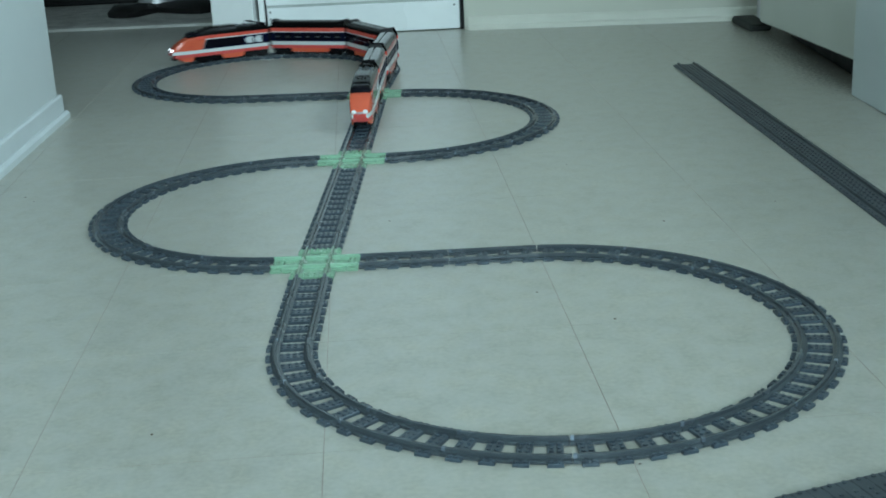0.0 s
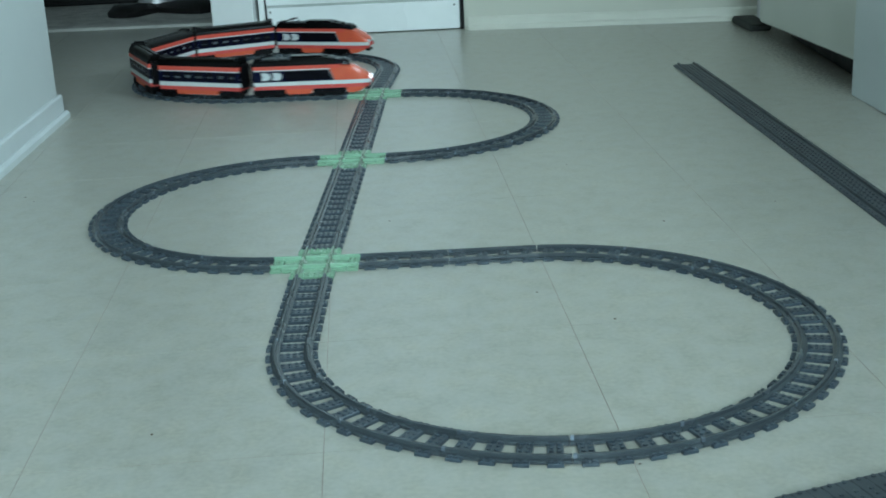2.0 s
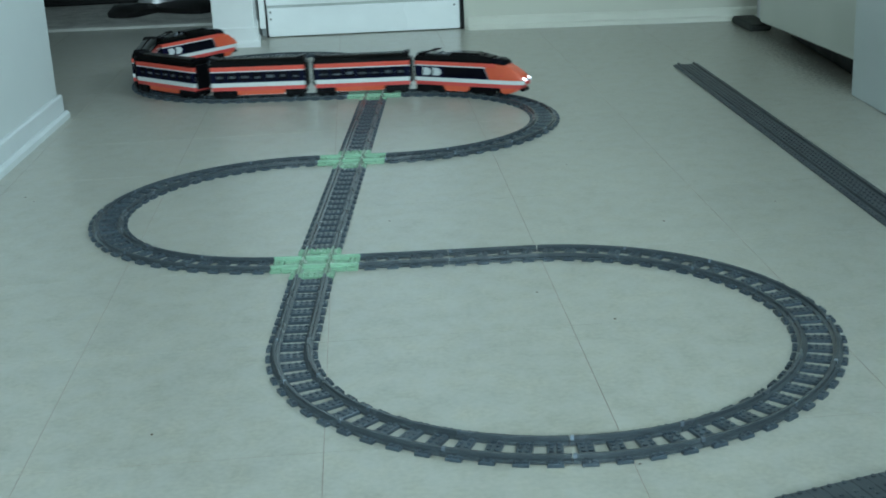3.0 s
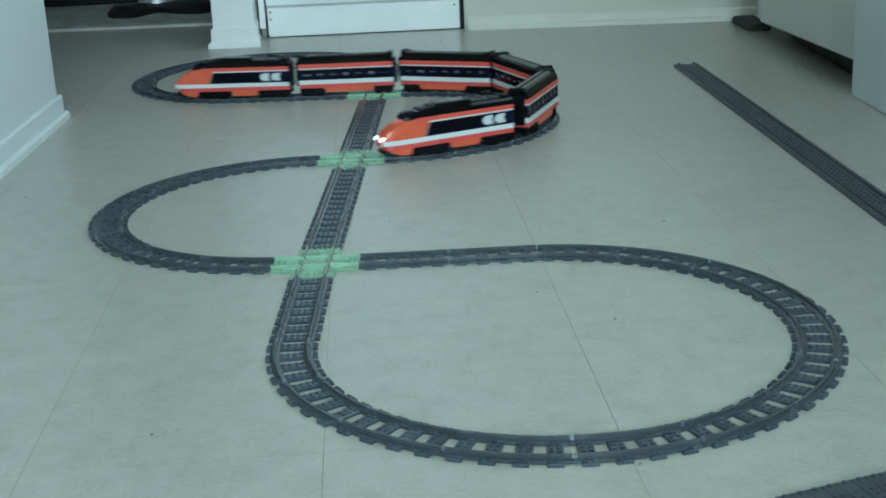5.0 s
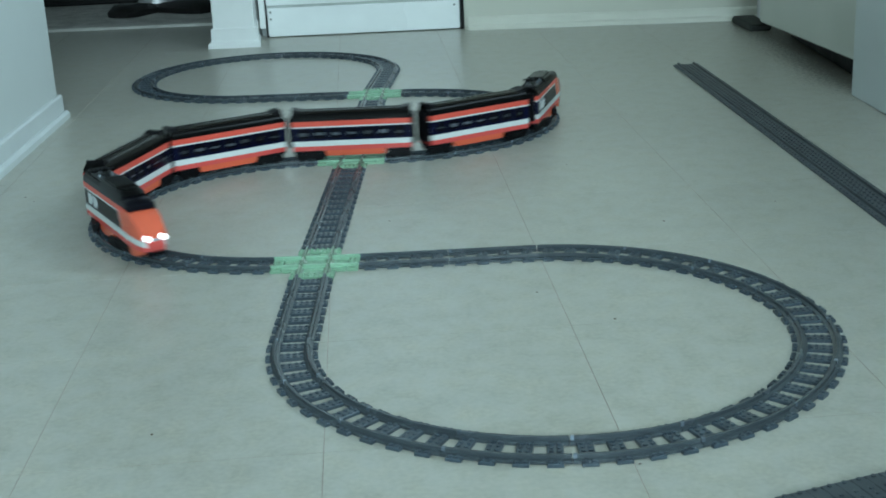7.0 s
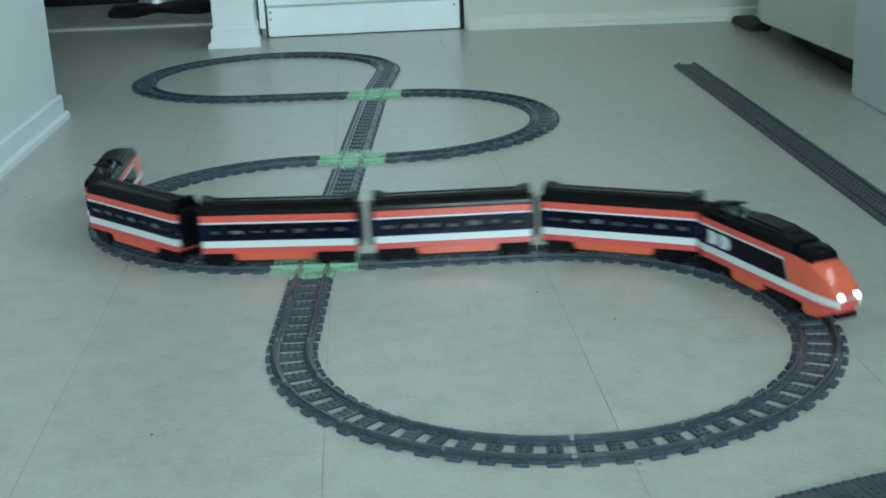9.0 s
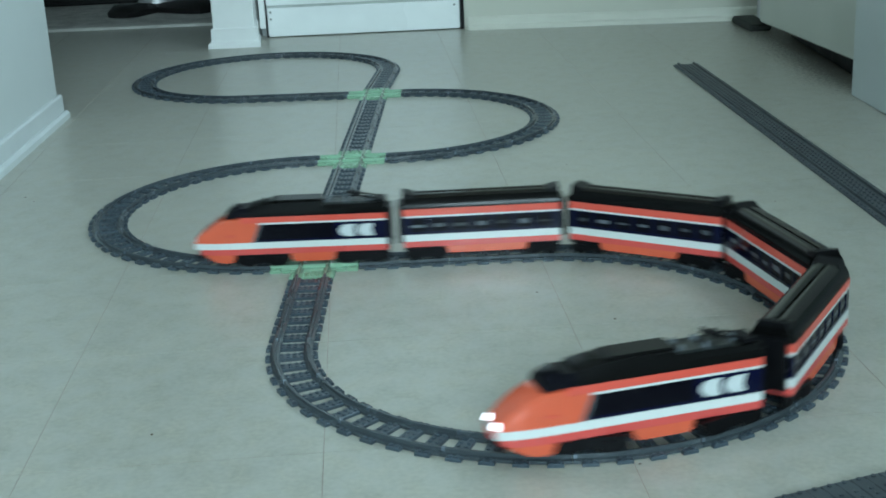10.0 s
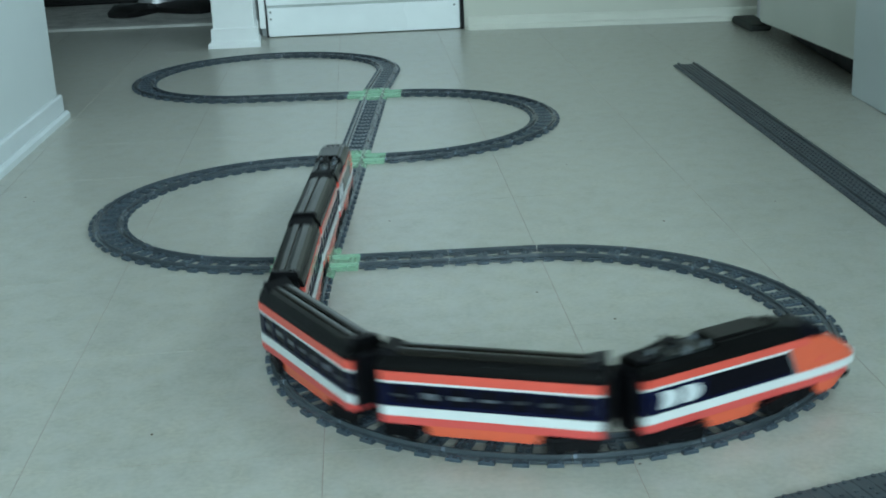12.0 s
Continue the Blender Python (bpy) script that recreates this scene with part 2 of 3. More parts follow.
def skirting(name, m, length):
    """Skirting board with a shoe along it, on the +x side of its own y axis; it wraps the wall's end."""
    bm = bmesh.new()
    for depth, hgt, c in ((0.010, 0.057, 0.004), (0.020, 0.018, 0.006)):
        x1 = -0.020 + depth
        prism(bm, [(-0.0199, 0), (x1, 0), (x1, hgt - c), (x1 - c, hgt), (-0.0199, hgt)], "y", -length, x1)
        prism(bm, [(-0.0199, 0), (x1, 0), (x1, hgt - c), (x1 - c, hgt), (-0.0199, hgt)], "x", -0.17, -0.0199)
    ob = tagged(link(name, bm, SKIRTING), "white painted skirting board with a shoe moulding", "skirting board", kind="structure")
    ob.matrix_basis = m
    return ob


skirting("baseboard_west", WEST, 5.6)

# far wall, to the east of the door
FAR = pose(0.215, 2.297, 0, 0, 0, -2.6)
wall("wall_north", 0.0, 1.6, 0.012, 0.14, m=FAR, label="cream painted wall beside the door", paint=CREAM)
bm = bmesh.new()
prism(bm, [(0.0119, 0), (0.002, 0), (0.002, 0.034), (0.006, 0.040), (0.0119, 0.040)], "x", 0.012, 1.0)
prism(bm, [(0.002, 0), (-0.010, 0), (-0.010, 0.010), (-0.004, 0.016), (0.002, 0.016)], "x", 0.012, 1.0)
b = tagged(link("baseboard_north", bm, CREAM_TRIM), "low cream painted skirting board", "skirting board", kind="structure")
b.matrix_basis = FAR
wall("wall_over_door", -0.42, 0.215, 2.33, 2.45, 0.25).matrix_basis = pose(0, 0, 2.2)

# the pillar between the door and the hall
bm = bmesh.new()
prism(bm, [(-0.546, 2.144), (-0.544, 2.142), (-0.422, 2.142), (-0.420, 2.144), (-0.4365, 2.297), (-0.4365, 2.60), (-0.546, 2.60)], "z", 0, 2.45)
tagged(link("wall_pillar", bm, TRIM), "white painted pillar between the door and the hall", "pillar", kind="structure")
bm = bmesh.new()
for k, hgt, c in ((0.006, 0.060, 0.003), (0.016, 0.019, 0.006)):
    r = []
    for z, d in ((0, 0), (hgt - c, 0), (hgt, c)):
        r.append([bm.verts.new(v) for v in ((-0.546 - k + d, 2.142 - k + d, z), (-0.413 + k * 0.7 - d, 2.142 - k + d, z), (-0.434 + k * 0.5 - d, 2.292, z), (-0.546 - k + d, 2.60, z))])
    loft(bm, r)
tagged(link("baseboard_pillar", bm, TRIM), "white skirting board and shoe round the pillar", "skirting board", kind="structure")

# hall beyond
wall("wall_hall_north", -3.2, 0.3, 3.9, 4.05, label="dim hall wall")
wall("wall_hall_west", -3.3, -3.1, -4.5, 4.05, label="dim hall wall")
wall("wall_hall_east", -0.52, -0.42, 2.60, 3.9, label="dim hall wall behind the pillar")
wall("wall_hall_south", -3.2, -0.9, 0.2, 0.35, label="hall wall out of sight")
# unseen east walls, with an opening added for the side fill lamp
wall("wall_east", 1.80, 1.92, -4.5, 2.5, 1.15, label="white wall behind the appliances")
wall("wall_east_lintel", 1.80, 1.92, -4.5, 2.5, 0.35).matrix_basis = pose(0, 0, 2.10)
wall("wall_east_jamb", 1.80, 1.92, -4.5, -0.55, 0.95).matrix_basis = pose(0, 0, 1.15)
wall("wall_east_jamb", 1.80, 1.92, 1.05, 2.5, 0.95).matrix_basis = pose(0, 0, 1.15)
wall("wall_south", -3.2, 1.9, -4.62, -4.5, 0.95, label="white wall under the window")
wall("wall_south_lintel", -3.2, 1.9, -4.62, -4.5, 0.20).matrix_basis = pose(0, 0, 2.25)
wall("wall_south_jamb", -3.2, 0.27, -4.62, -4.5, 1.3).matrix_basis = pose(0, 0, 0.95)
wall("wall_south_jamb", 1.43, 1.9, -4.62, -4.5, 1.3).matrix_basis = pose(0, 0, 0.95)
bm = bmesh.new()
block(bm, -3.3, 1.95, -4.62, 4.2, 2.45, 2.55)
tagged(link("ceiling", bm, CEILING), "plain white ceiling", "ceiling", kind="structure")

bm = bmesh.new()
block(bm, -3.1, -0.53, 2.685, 3.9, 0.0005, 0.007)
tagged(link("carpet", bm, CARPET), "dark grey-brown hall carpet", "carpet", kind="structure")
bm = bmesh.new()
prism(bm, [(2.655, 0.0004), (2.70, 0.0004), (2.694, 0.0085), (2.661, 0.0085)], "x", -3.1, -0.53)
tagged(link("threshold_strip", bm, METAL_STRIP), "dull metal strip between vinyl and carpet", "threshold", kind="structure")

# the door with its kick plate
DOOR = pose(-0.3985, 2.302, 0, 0, 0, 1.9)


def build_door():
    door = tagged(new("door_1"), "closed white painted door with a screwed kick plate", "door", kind="structure")
    door.matrix_basis = DOOR
    bm = bmesh.new()
    block(bm, -0.006, 0.600, 0.014, 0.050, 0.004, 2.03, 0.002)
    part("door_leaf", bm, DOORWHITE, door)
    bm = bmesh.new()
    block(bm, -0.002, 0.598, 0.004, 0.0139, 0.003, 0.092, 0.0015)
    part("kick_plate", bm, DOORWHITE, door, "white kick plate")
    bm = bmesh.new()
    block(bm, -0.006, 0.600, 0.006, 0.0139, 0.100, 2.02, 0.002)
    part("panel", bm, DOORWHITE, door)
    # grey strip that paints the shade in the seam over the kick plate
    bm = bmesh.new()
    block(bm, -0.004, 0.599, 0.0085, 0.0139, 0.0922, 0.0998)
    part("seam_shade_strip", bm, SEAM_SHADE, door, "grey strip painted as shade in the seam above the kick plate")
    for x, z in ((0.006, 0.080), (0.006, 0.058), (0.584, 0.078)):
        bm = bmesh.new()
        rod(bm, (x, 0.0045, z), (x, 0.0020, z), 0.0032, 10)
        block(bm, x - 0.0026, x + 0.0026, 0.0017, 0.0021, z - 0.0006, z + 0.0006)
        part("screw", bm, SCREW, door, "dull dark screw")
    return door


build_door()
bm = bmesh.new()
block(bm, -0.0285, -0.0115, -0.004, 0.03, 0.030, 2.05, 0.002)
o = tagged(link("door_casing", bm, TRIM), "white painted door casing", "casing", kind="structure")
o.matrix_basis = DOOR
# near-black strips paint the shade in the gaps on both sides of the door
bm = bmesh.new()
block(bm, 0.6035, 0.6135, 0.010, 0.040, 0.0, 2.05)
block(bm, -0.0112, -0.0062, 0.012, 0.040, 0.0, 2.05)
o = tagged(link("trim_door_gap_shade", bm, GAP_SHADE), "dark strips painted as shade in the gaps beside the closed door", "gap", kind="structure")
o.matrix_basis = DOOR
bm = bmesh.new()
block(bm, -0.03, 0.65, 0.052, 0.09, 0, 2.2)
o = tagged(link("wall_door_back", bm, WALL), "wall behind the door", "wall", kind="structure")
o.matrix_basis = DOOR

# ---- white appliances on the east side ----
EAST = pose(1.0725, 1.0547, 0, 0, 0, 3.0)


def tall_cabinet():
    cab = tagged(new("kitchen_cabinet"), "plain white base cabinet standing on the vinyl floor", "cabinet")
    cab.matrix_basis = EAST
    bm = bmesh.new()
    # only the far end is in view; the rest is added to shade the floor
    block(bm, 0.0, 0.60, -3.20, 0.0, 0.0, 0.90, 0.003)
    part("side_panel", bm, ENAMEL, cab)
    return cab


def cooker():
    """White appliance on short feet; its front skirt ends above the floor."""
    ck = tagged(new("kitchen_appliance"), "white enamelled appliance on short feet with dark space below", "appliance")
    ck.matrix_basis = pose(1.115, 1.216, 0, 0, 0, 6.3)
    z0, x0, y0, y1 = GAP
    bm = bmesh.new()
    block(bm, x0, x0 + 0.60, y0, y1, z0, 0.90, 0.004)
    part("casing", bm, ENAMEL_WARM, ck)
    bm = bmesh.new()
    block(bm, x0 + 0.012, x0 + 0.58, y1 + 0.0005, y1 + 0.065, z0 + 0.004, 0.89, 0.003)
    part("end_strip", bm, LILAC, ck, "pale lilac-grey end strip")
    # black block in the space under the casing, set in room coordinates
    bm = bmesh.new()
    block(bm, 1.140, 1.62, 1.14, 1.905, 0.0, 0.047, 0.002)
    part("under_block", bm, BLACK_MATT, ck, "dark block under the casing").matrix_basis = ck.matrix_basis.inverted()
    for dx in (0.14, 0.54):
        for y in (y0 + 0.05, y1 - 0.12):
            bm = bmesh.new()
            rod(bm, (x0 + dx, y, 0), (x0 + dx, y, z0), 0.016, 12, 0.012)
            part("foot", bm, RUBBER, ck, "black levelling foot")
    return ck


LILAC = material("lilac_grey_enamel", (0.40, 0.40, 0.42), 0.35, vary=0.03, scale=8)
GAP = (0.050, 0.0, -0.10, 0.655)
tall_cabinet()
cooker()


def door_wedge():
    bm = bmesh.new()
    prof = [(0.0, 0.0), (0.19, 0.0), (0.19, 0.018), (0.175, 0.024), (0.015, 0.024), (0.0, 0.018)]
    prism(bm, prof, "x", 0.0, 0.065)
    bmesh.ops.bevel(bm, geom=list(bm.edges), offset=0.004, segments=2, affect="EDGES")
    ob = tagged(link("rubber_mat", bm, FELT, smooth=True), "small charcoal rubber pad lying against the wall", "pad")
    ob.matrix_basis = pose(1.048, 2.02, 0, 0, 0, 5)
    return ob


door_wedge()


def pedestal():
    """Black star foot with a chrome column, on the hall carpet."""
    st = tagged(new("swivel_chair"), "black thick-footed swivel chair base with chrome column on carpet", "chair base")
    st.matrix_basis = pose(-0.935, 3.10, 0.007)
    bm = bmesh.new()
    rod(bm, (0, 0, 0.0), (0, 0, 0.032), 0.085, 24, 0.075)
    part("hub", bm, RUBBER, st, smooth=True)
    bm = bmesh.new()
    rings = []
    for r, z in ((0.070, 0.0322), (0.068, 0.050), (0.058, 0.075), (0.040, 0.095), (0.026, 0.105), (0.024, 0.42)):
        rings.append([bm.verts.new((r * math.cos(q * math.pi / 14), r * math.sin(q * math.pi / 14), z)) for q in range(28)])
    loft(bm, rings)
    part("column", bm, CHROME, st, "chrome column with a domed cover", smooth=True)
    for ang, wide, far in ((-120, 1.35, 0.95), (-30, 1.55, 1.12), (32, 1.0, 1.0), (112, 1.0, 1.0)):
        a = math.radians(ang)
        c, s = math.cos(a), math.sin(a)
        bm = bmesh.new()
        rings = []
        for d, w, z1 in ((0.05, 0.040, 0.034), (0.10, 0.042, 0.038), (0.15, 0.046, 0.044), (0.20, 0.044, 0.042), (0.225, 0.034, 0.032), (0.235, 0.018, 0.018)):
            d, w = d * far, w * wide
            rings.append([bm.verts.new((d * c - y * s, d * s + y * c, z)) for y, z in ((-w, 0.0), (w, 0.0), (w * 1.05, z1 * 0.5), (w * 0.6, z1), (-w * 0.6, z1), (-w * 1.05, z1 * 0.5))])
        loft(bm, rings)
        part("leg", bm, RUBBER, st, "thick black foot", smooth=True)
    return st


pedestal()


def boot_tray():
    bm = bmesh.new()
    block(bm, -0.21, 0.21, -0.10, 0.10, 0, 0.055, 0.012)
    bmesh.ops.bevel(bm, geom=list(bm.edges), offset=0.006, segments=2, affect="EDGES")
    ob = tagged(link("dark_box", bm, RUBBER, smooth=True), "low black box on the hall carpet", "box")
    ob.matrix_basis = pose(-1.28, 3.44, 0.007, 0, 0, 3)
    return ob


boot_tray()

# crumbs and specks on the vinyl
CRUMBS = [(-0.579, 0.455), (-0.554, 0.425), (0.530, 0.157), (0.406, 0.539), (0.448, 0.725), (0.723, 0.244), (0.022, 2.075), (-0.710, 2.342),
          (0.096, 0.215), (-0.115, -0.552), (0.390, -0.655), (0.408, -0.260), (0.315, -0.150), (0.726, 2.242)]


def crumb(x, y, size):
    bm = bmesh.new()
    n = 7
    rings = []
    for z, k in ((0, 0.8), (0.4, 1.0), (0.8, 0.45)):
        rings.append([bm.verts.new((size * k * random.uniform(0.6, 1.3) * math.cos(q * 6.283 / n), size * k * random.uniform(0.5, 0.9) * math.sin(q * 6.283 / n), z * size * 0.5)) for q in range(n)])
    loft(bm, rings)
    ob = tagged(link("crumb", bm, CRUMB), "small dark brown crumb lying on the vinyl", "crumb", "crumbs on the floor")
    ob.matrix_basis = pose(x, y, 0.0001, 0, 0, random.uniform(0, 360))


for x, y in CRUMBS:
    crumb(x, y, random.uniform(0.0012, 0.0024))

# ---- the toy railway: the line's course, in studs ----
YB, YC = 79.13, 160.34
NEAR, FARC = (40.60, -38.45), (-38.28, 200.87)
NEAR_R = 39.85


def route():
    pts = []

    def line(a, b, n=24):
        for i in range(n):
            pts.append((a[0] + (b[0] - a[0]) * i / n, a[1] + (b[1] - a[1]) * i / n))

    def arc(c, r, a0, a1, n=180):
        for i in range(n):
            a = radians(a0 + (a1 - a0) * i / n)
            pts.append((c[0] + r * math.cos(a), c[1] + r * math.sin(a)))
    line((0, 0), (0, YC + 8), 120)
    line((0, YC + 8), (FARC[0] + 40, FARC[1]))
    arc(FARC, 40, 0, 270)
    line((FARC[0], FARC[1] - 40), (-8, YC))
    line((-8, YC), (8, YC))
    arc((8, (YB + YC) / 2), (YC - YB) / 2, 90, -90, 120)
    line((8, YB), (-8, YB))
    arc((-8, YB / 2), YB / 2, 90, 270, 120)
    line((-8, 0), (8, 0))
    line((8, 0), (NEAR[0], NEAR[1] + NEAR_R))
    arc(NEAR, NEAR_R, 90, -180)
    line((NEAR[0] - NEAR_R, NEAR[1]), (0, -8))
    line((0, -8), (0, 0), 6)
    pts.append((0, 0))
    run = [0.0]
    for a, b in zip(pts, pts[1:]):
        run.append(run[-1] + math.dist(a, b))
    return np.array(pts), np.array(run)


COURSE, RUN = route()


def along(s):
    s = s % RUN[-1]
    return Vector((np.interp(s, RUN, COURSE[:, 0]) * S, np.interp(s, RUN, COURSE[:, 1]) * S, 0))


# rail section (across, up) in metres
RAIL_TOP = 0.0092
RAIL = [(-0.0058, 0.0006), (0.0058, 0.0006), (0.0058, 0.0040), (0.0017, 0.0048), (0.0017, RAIL_TOP - 0.0004), (0.0013, RAIL_TOP),
        (-0.0013, RAIL_TOP), (-0.0017, RAIL_TOP - 0.0004), (-0.0017, 0.0048), (-0.0058, 0.0040)]


def sleeper_mesh(mat):
    """One sleeper across the y axis, with its pegs."""
    bm = bmesh.new()
    r = []
    for z, k in ((0, 0), (0.0032, 0), (0.0038, 0.0006)):
        r.append([bm.verts.new(v) for v in ((-0.0083 + k, -0.0318 + k, z), (0.0083 - k, -0.0318 + k, z), (0.0083 - k, 0.0318 - k, z), (-0.0083 + k, 0.0318 - k, z))])
    loft(bm, r)
    for y in (-3.5, -1.5, -0.5, 0.5, 1.5, 3.5):
        for x in (-0.5, 0.5):
            rod(bm, (x * S, y * S, 0.0037), (x * S, y * S, 0.0052), 0.0024, 7)
    me = bpy.data.meshes.new("sleeper")
    bmesh.ops.recalc_face_normals(bm, faces=bm.faces)
    bm.to_mesh(me)
    bm.free()
    me.materials.append(mat)
    return me


SLEEPER = sleeper_mesh(PLASTIC_GREY)


def joint_clip(parent, m):
    """A pale cap added over the rail's end, for the glint where two pieces meet."""
    o = new("joint_clip", GLINT)
    o.parent = parent
    o.matrix_basis = m


def glint_mesh():
    bm = bmesh.new()
    block(bm, 0.0006, 0.0046, -0.0021, 0.0021, 0.0046, RAIL_TOP + 0.0002, 0.0004)
    me = bpy.data.meshes.new("joint_clip")
    bmesh.ops.recalc_face_normals(bm, faces=bm.faces)
    bm.to_mesh(me)
    bm.free()
    me.materials.append(GLINT_GREY)
    return me


GLINT = glint_mesh()


def add_sleeper(parent, m):
    o = new("sleeper", SLEEPER)
    o.parent = parent
    o.matrix_basis = m


def fine_sleeper():
    bm = bmesh.new()
    block(bm, -0.0076, 0.0076, -0.0318, 0.0318, 0, 0.0040, 0.0008)
    for y in (-3.5, -1.2, 0.0, 1.2, 3.5):
        rod(bm, (0, y * S, 0.0039), (0, y * S, 0.0056), 0.0024, 6)
    me = bpy.data.meshes.new("sleeper")
    bmesh.ops.recalc_face_normals(bm, faces=bm.faces)
    bm.to_mesh(me)
    bm.free()
    me.materials.append(SPARE_SHADED_GREY)
    return me


FINE_SLEEPER = fine_sleeper()


def straight_track(length, flexible=False, upside_down=False):
    """A straight piece from the origin along +x."""
    tr = new("straight_track")
    if flexible:
        for k in range(8):
            o = new("sleeper", FINE_SLEEPER)
            o.parent = tr
            o.matrix_basis = pose(length * (k + 0.5) / 8, 0, RAIL_TOP - 0.004) if upside_down else pose(length * (k + 0.5) / 8, 0, 0)
        for y in (-0.020, 0.020):
            bm = bmesh.new()
            prism(bm, [(y + a, RAIL_TOP - z if upside_down else z) for a, z in RAIL], "x", 0.0003, length - 0.0003)
            part("rail", bm, SPARE_SHADED_GREY, tr)
        if upside_down:
            bm = bmesh.new()
            for y in (-0.0155, 0.0, 0.0155):
                block(bm, 0.001, length - 0.001, y - 0.0012, y + 0.0012, RAIL_TOP - 0.0075, RAIL_TOP - 0.0035)
            part("rib", bm, SPARE_SHADED_GREY, tr)
        return tr
    for y in (-0.020, 0.020):
        bm = bmesh.new()
        prism(bm, [(y + a, z) for a, z in RAIL], "x", 0.0003, length - 0.0003)
        part("rail", bm, RAIL_GREY, tr)
        joint_clip(tr, pose(0, y, 0))
    for k in range(4):
        add_sleeper(tr, pose(length * (k + 0.5) / 4, 0, 0))
    return tr


def curved_track(radius, angle):
    """A curve about the origin that starts at (radius, 0) and turns by angle degrees."""
    tr = new("curved_track")
    for off in (-0.020, 0.020):
        bm = bmesh.new()
        rings = []
        for k in range(9):
            a = radians(angle) * (0.003 + 0.994 * k / 8)
            rings.append([bm.verts.new(((radius + off + q) * math.cos(a), (radius + off + q) * math.sin(a), z)) for q, z in RAIL])
        loft(bm, rings)
        part("rail", bm, RAIL_GREY, tr)
        joint_clip(tr, pose(radius + off, 0, 0, 0, 0, 90))
    for k in range(4):
        a = radians(angle) * (k + 0.5) / 4
        add_sleeper(tr, pose(radius * math.cos(a), radius * math.sin(a), 0, 0, 0, math.degrees(a) + 90))
    return tr


LINE = "pieces of the toy railway line"


def lay_straights(a, b, n, label="dark grey plastic toy track piece, straight, on the floor", group=LINE, **style):
    """n pieces from a to b, both in studs."""
    a, b = Vector(a) * S, Vector(b) * S
    d = (b - a) / n
    turn = math.degrees(math.atan2(d.y, d.x))
    first = tagged(straight_track(d.length, **style), label, "toy track", group)
    first.matrix_basis = pose(a.x, a.y, 0, 0, 0, turn)
    for k in range(1, n):
        q = a + d * k
        copy_thing(first, pose(q.x, q.y, 0, 0, 0, turn))


def lay_curve(c, r, a0, a1, n):
    step = (a1 - a0) / n
    first = tagged(curved_track(r * S, abs(step)), "dark grey plastic toy track piece, curved, on the floor", "toy track", LINE)
    for k in range(n):
        m = pose(c[0] * S, c[1] * S, 0, 0, 0, min(a0 + step * k, a0 + step * (k + 1)))
        if k:
            copy_thing(first, m)
        else:
            first.matrix_basis = m


lay_straights((0, -8), (NEAR[0] - NEAR_R, NEAR[1]), 2)
lay_straights((0, 8), (0, YB - 8), 4)
lay_straights((0, YB + 8), (0, YC - 8), 4)
lay_straights((0, YC + 8), (FARC[0] + 40, FARC[1]), 2)
lay_straights((8, 0), (NEAR[0], NEAR[1] + NEAR_R), 2)
lay_straights((-8, YC), (FARC[0], FARC[1] - 40), 2)
lay_curve(NEAR, NEAR_R, 90, -180, 12)
lay_curve((-8, YB / 2), YB / 2, 90, 270, 8)
lay_curve((8, (YB + YC) / 2), (YC - YB) / 2, 90, -90, 8)
lay_curve(FARC, 40, 0, 270, 12)


def crossing():
    """Pale green crossing: a square plate with four arms, rails both ways with flange gaps."""
    cr = tagged(new("track_crossing"), "pale green translucent plastic toy track crossing", "toy track", "green crossings")
    g = 4 * S
    bm = bmesh.new()
    block(bm, -g, g, -g, g, 0, 0.0036, 0.0004)
    part("plate", bm, GREEN, cr)
    for k in range(4):
        bm = bmesh.new()
        block(bm, g + 0.0002, 2 * S * 2.9, -g, g, 0, 0.0030, 0.0004)
        block(bm, 2 * S * 3.0, 2 * S * 3.98, -g, g, 0, 0.0050, 0.0005)
        for y in (-3.5, -1.5, -0.5, 0.5, 1.5, 3.5):
            for x in (6.5, 7.5):
                rod(bm, (x * S, y * S, 0.0049), (x * S, y * S, 0.0067), 0.0024, 6)
        arm = part("arm", bm, GREEN, cr)
        arm.matrix_basis = pose(0, 0, 0, 0, 0, 90 * k)
        for y in (-0.020, 0.020):
            bm = bmesh.new()
            prism(bm, [(y + a, z) for a, z in RAIL], "x", 0.0230, 8 * S - 0.0003)
            part("rail", bm, GREEN_RAIL if k % 2 == 0 else RAIL_CROSS, cr).matrix_basis = pose(0, 0, 0, 0, 0, 90 * k)
        bm = bmesh.new()
        prism(bm, [(0.020 + a, z) for a, z in RAIL], "x", -0.0165, 0.0165)
        part("inner_rail", bm, GREEN_RAIL if k % 2 == 0 else RAIL_CROSS, cr).matrix_basis = pose(0, 0, 0, 0, 0, 90 * k)
    return cr


# darker, browner green for the rails of one direction
RAIL_CROSS = material("brownish_green_rail", (0.20, 0.27, 0.19), 0.3, vary=0.2, scale=60)
cross = crossing()
copy_thing(cross, pose(0, YB * S, 0))
copy_thing(cross, pose(0, YC * S, 0))

# spare pieces that lie beside the line
SPARE = "spare track pieces beside the line"
lay_straights((97.6, 189.2), (111.4, -2.3), 12, "dark grey spare toy track piece in a straight row", SPARE, flexible=True)
lay_straights((63.9, -96.8), (93.8, -85.6), 2, "dark grey spare toy track piece, raised on another", SPARE, flexible=True, upside_down=True)

# ---- the toy train ----


def u_prism(bm, outline, z0, z1, mid):
    """An outline of (distance from the nose, half width), mirrored, between two heights; all in studs."""
    pts = [((mid - u) * S, w * S) for u, w in outline]
    prism(bm, pts + [(x, -y) for x, y in reversed(pts)], "z", z0 * S, z1 * S)


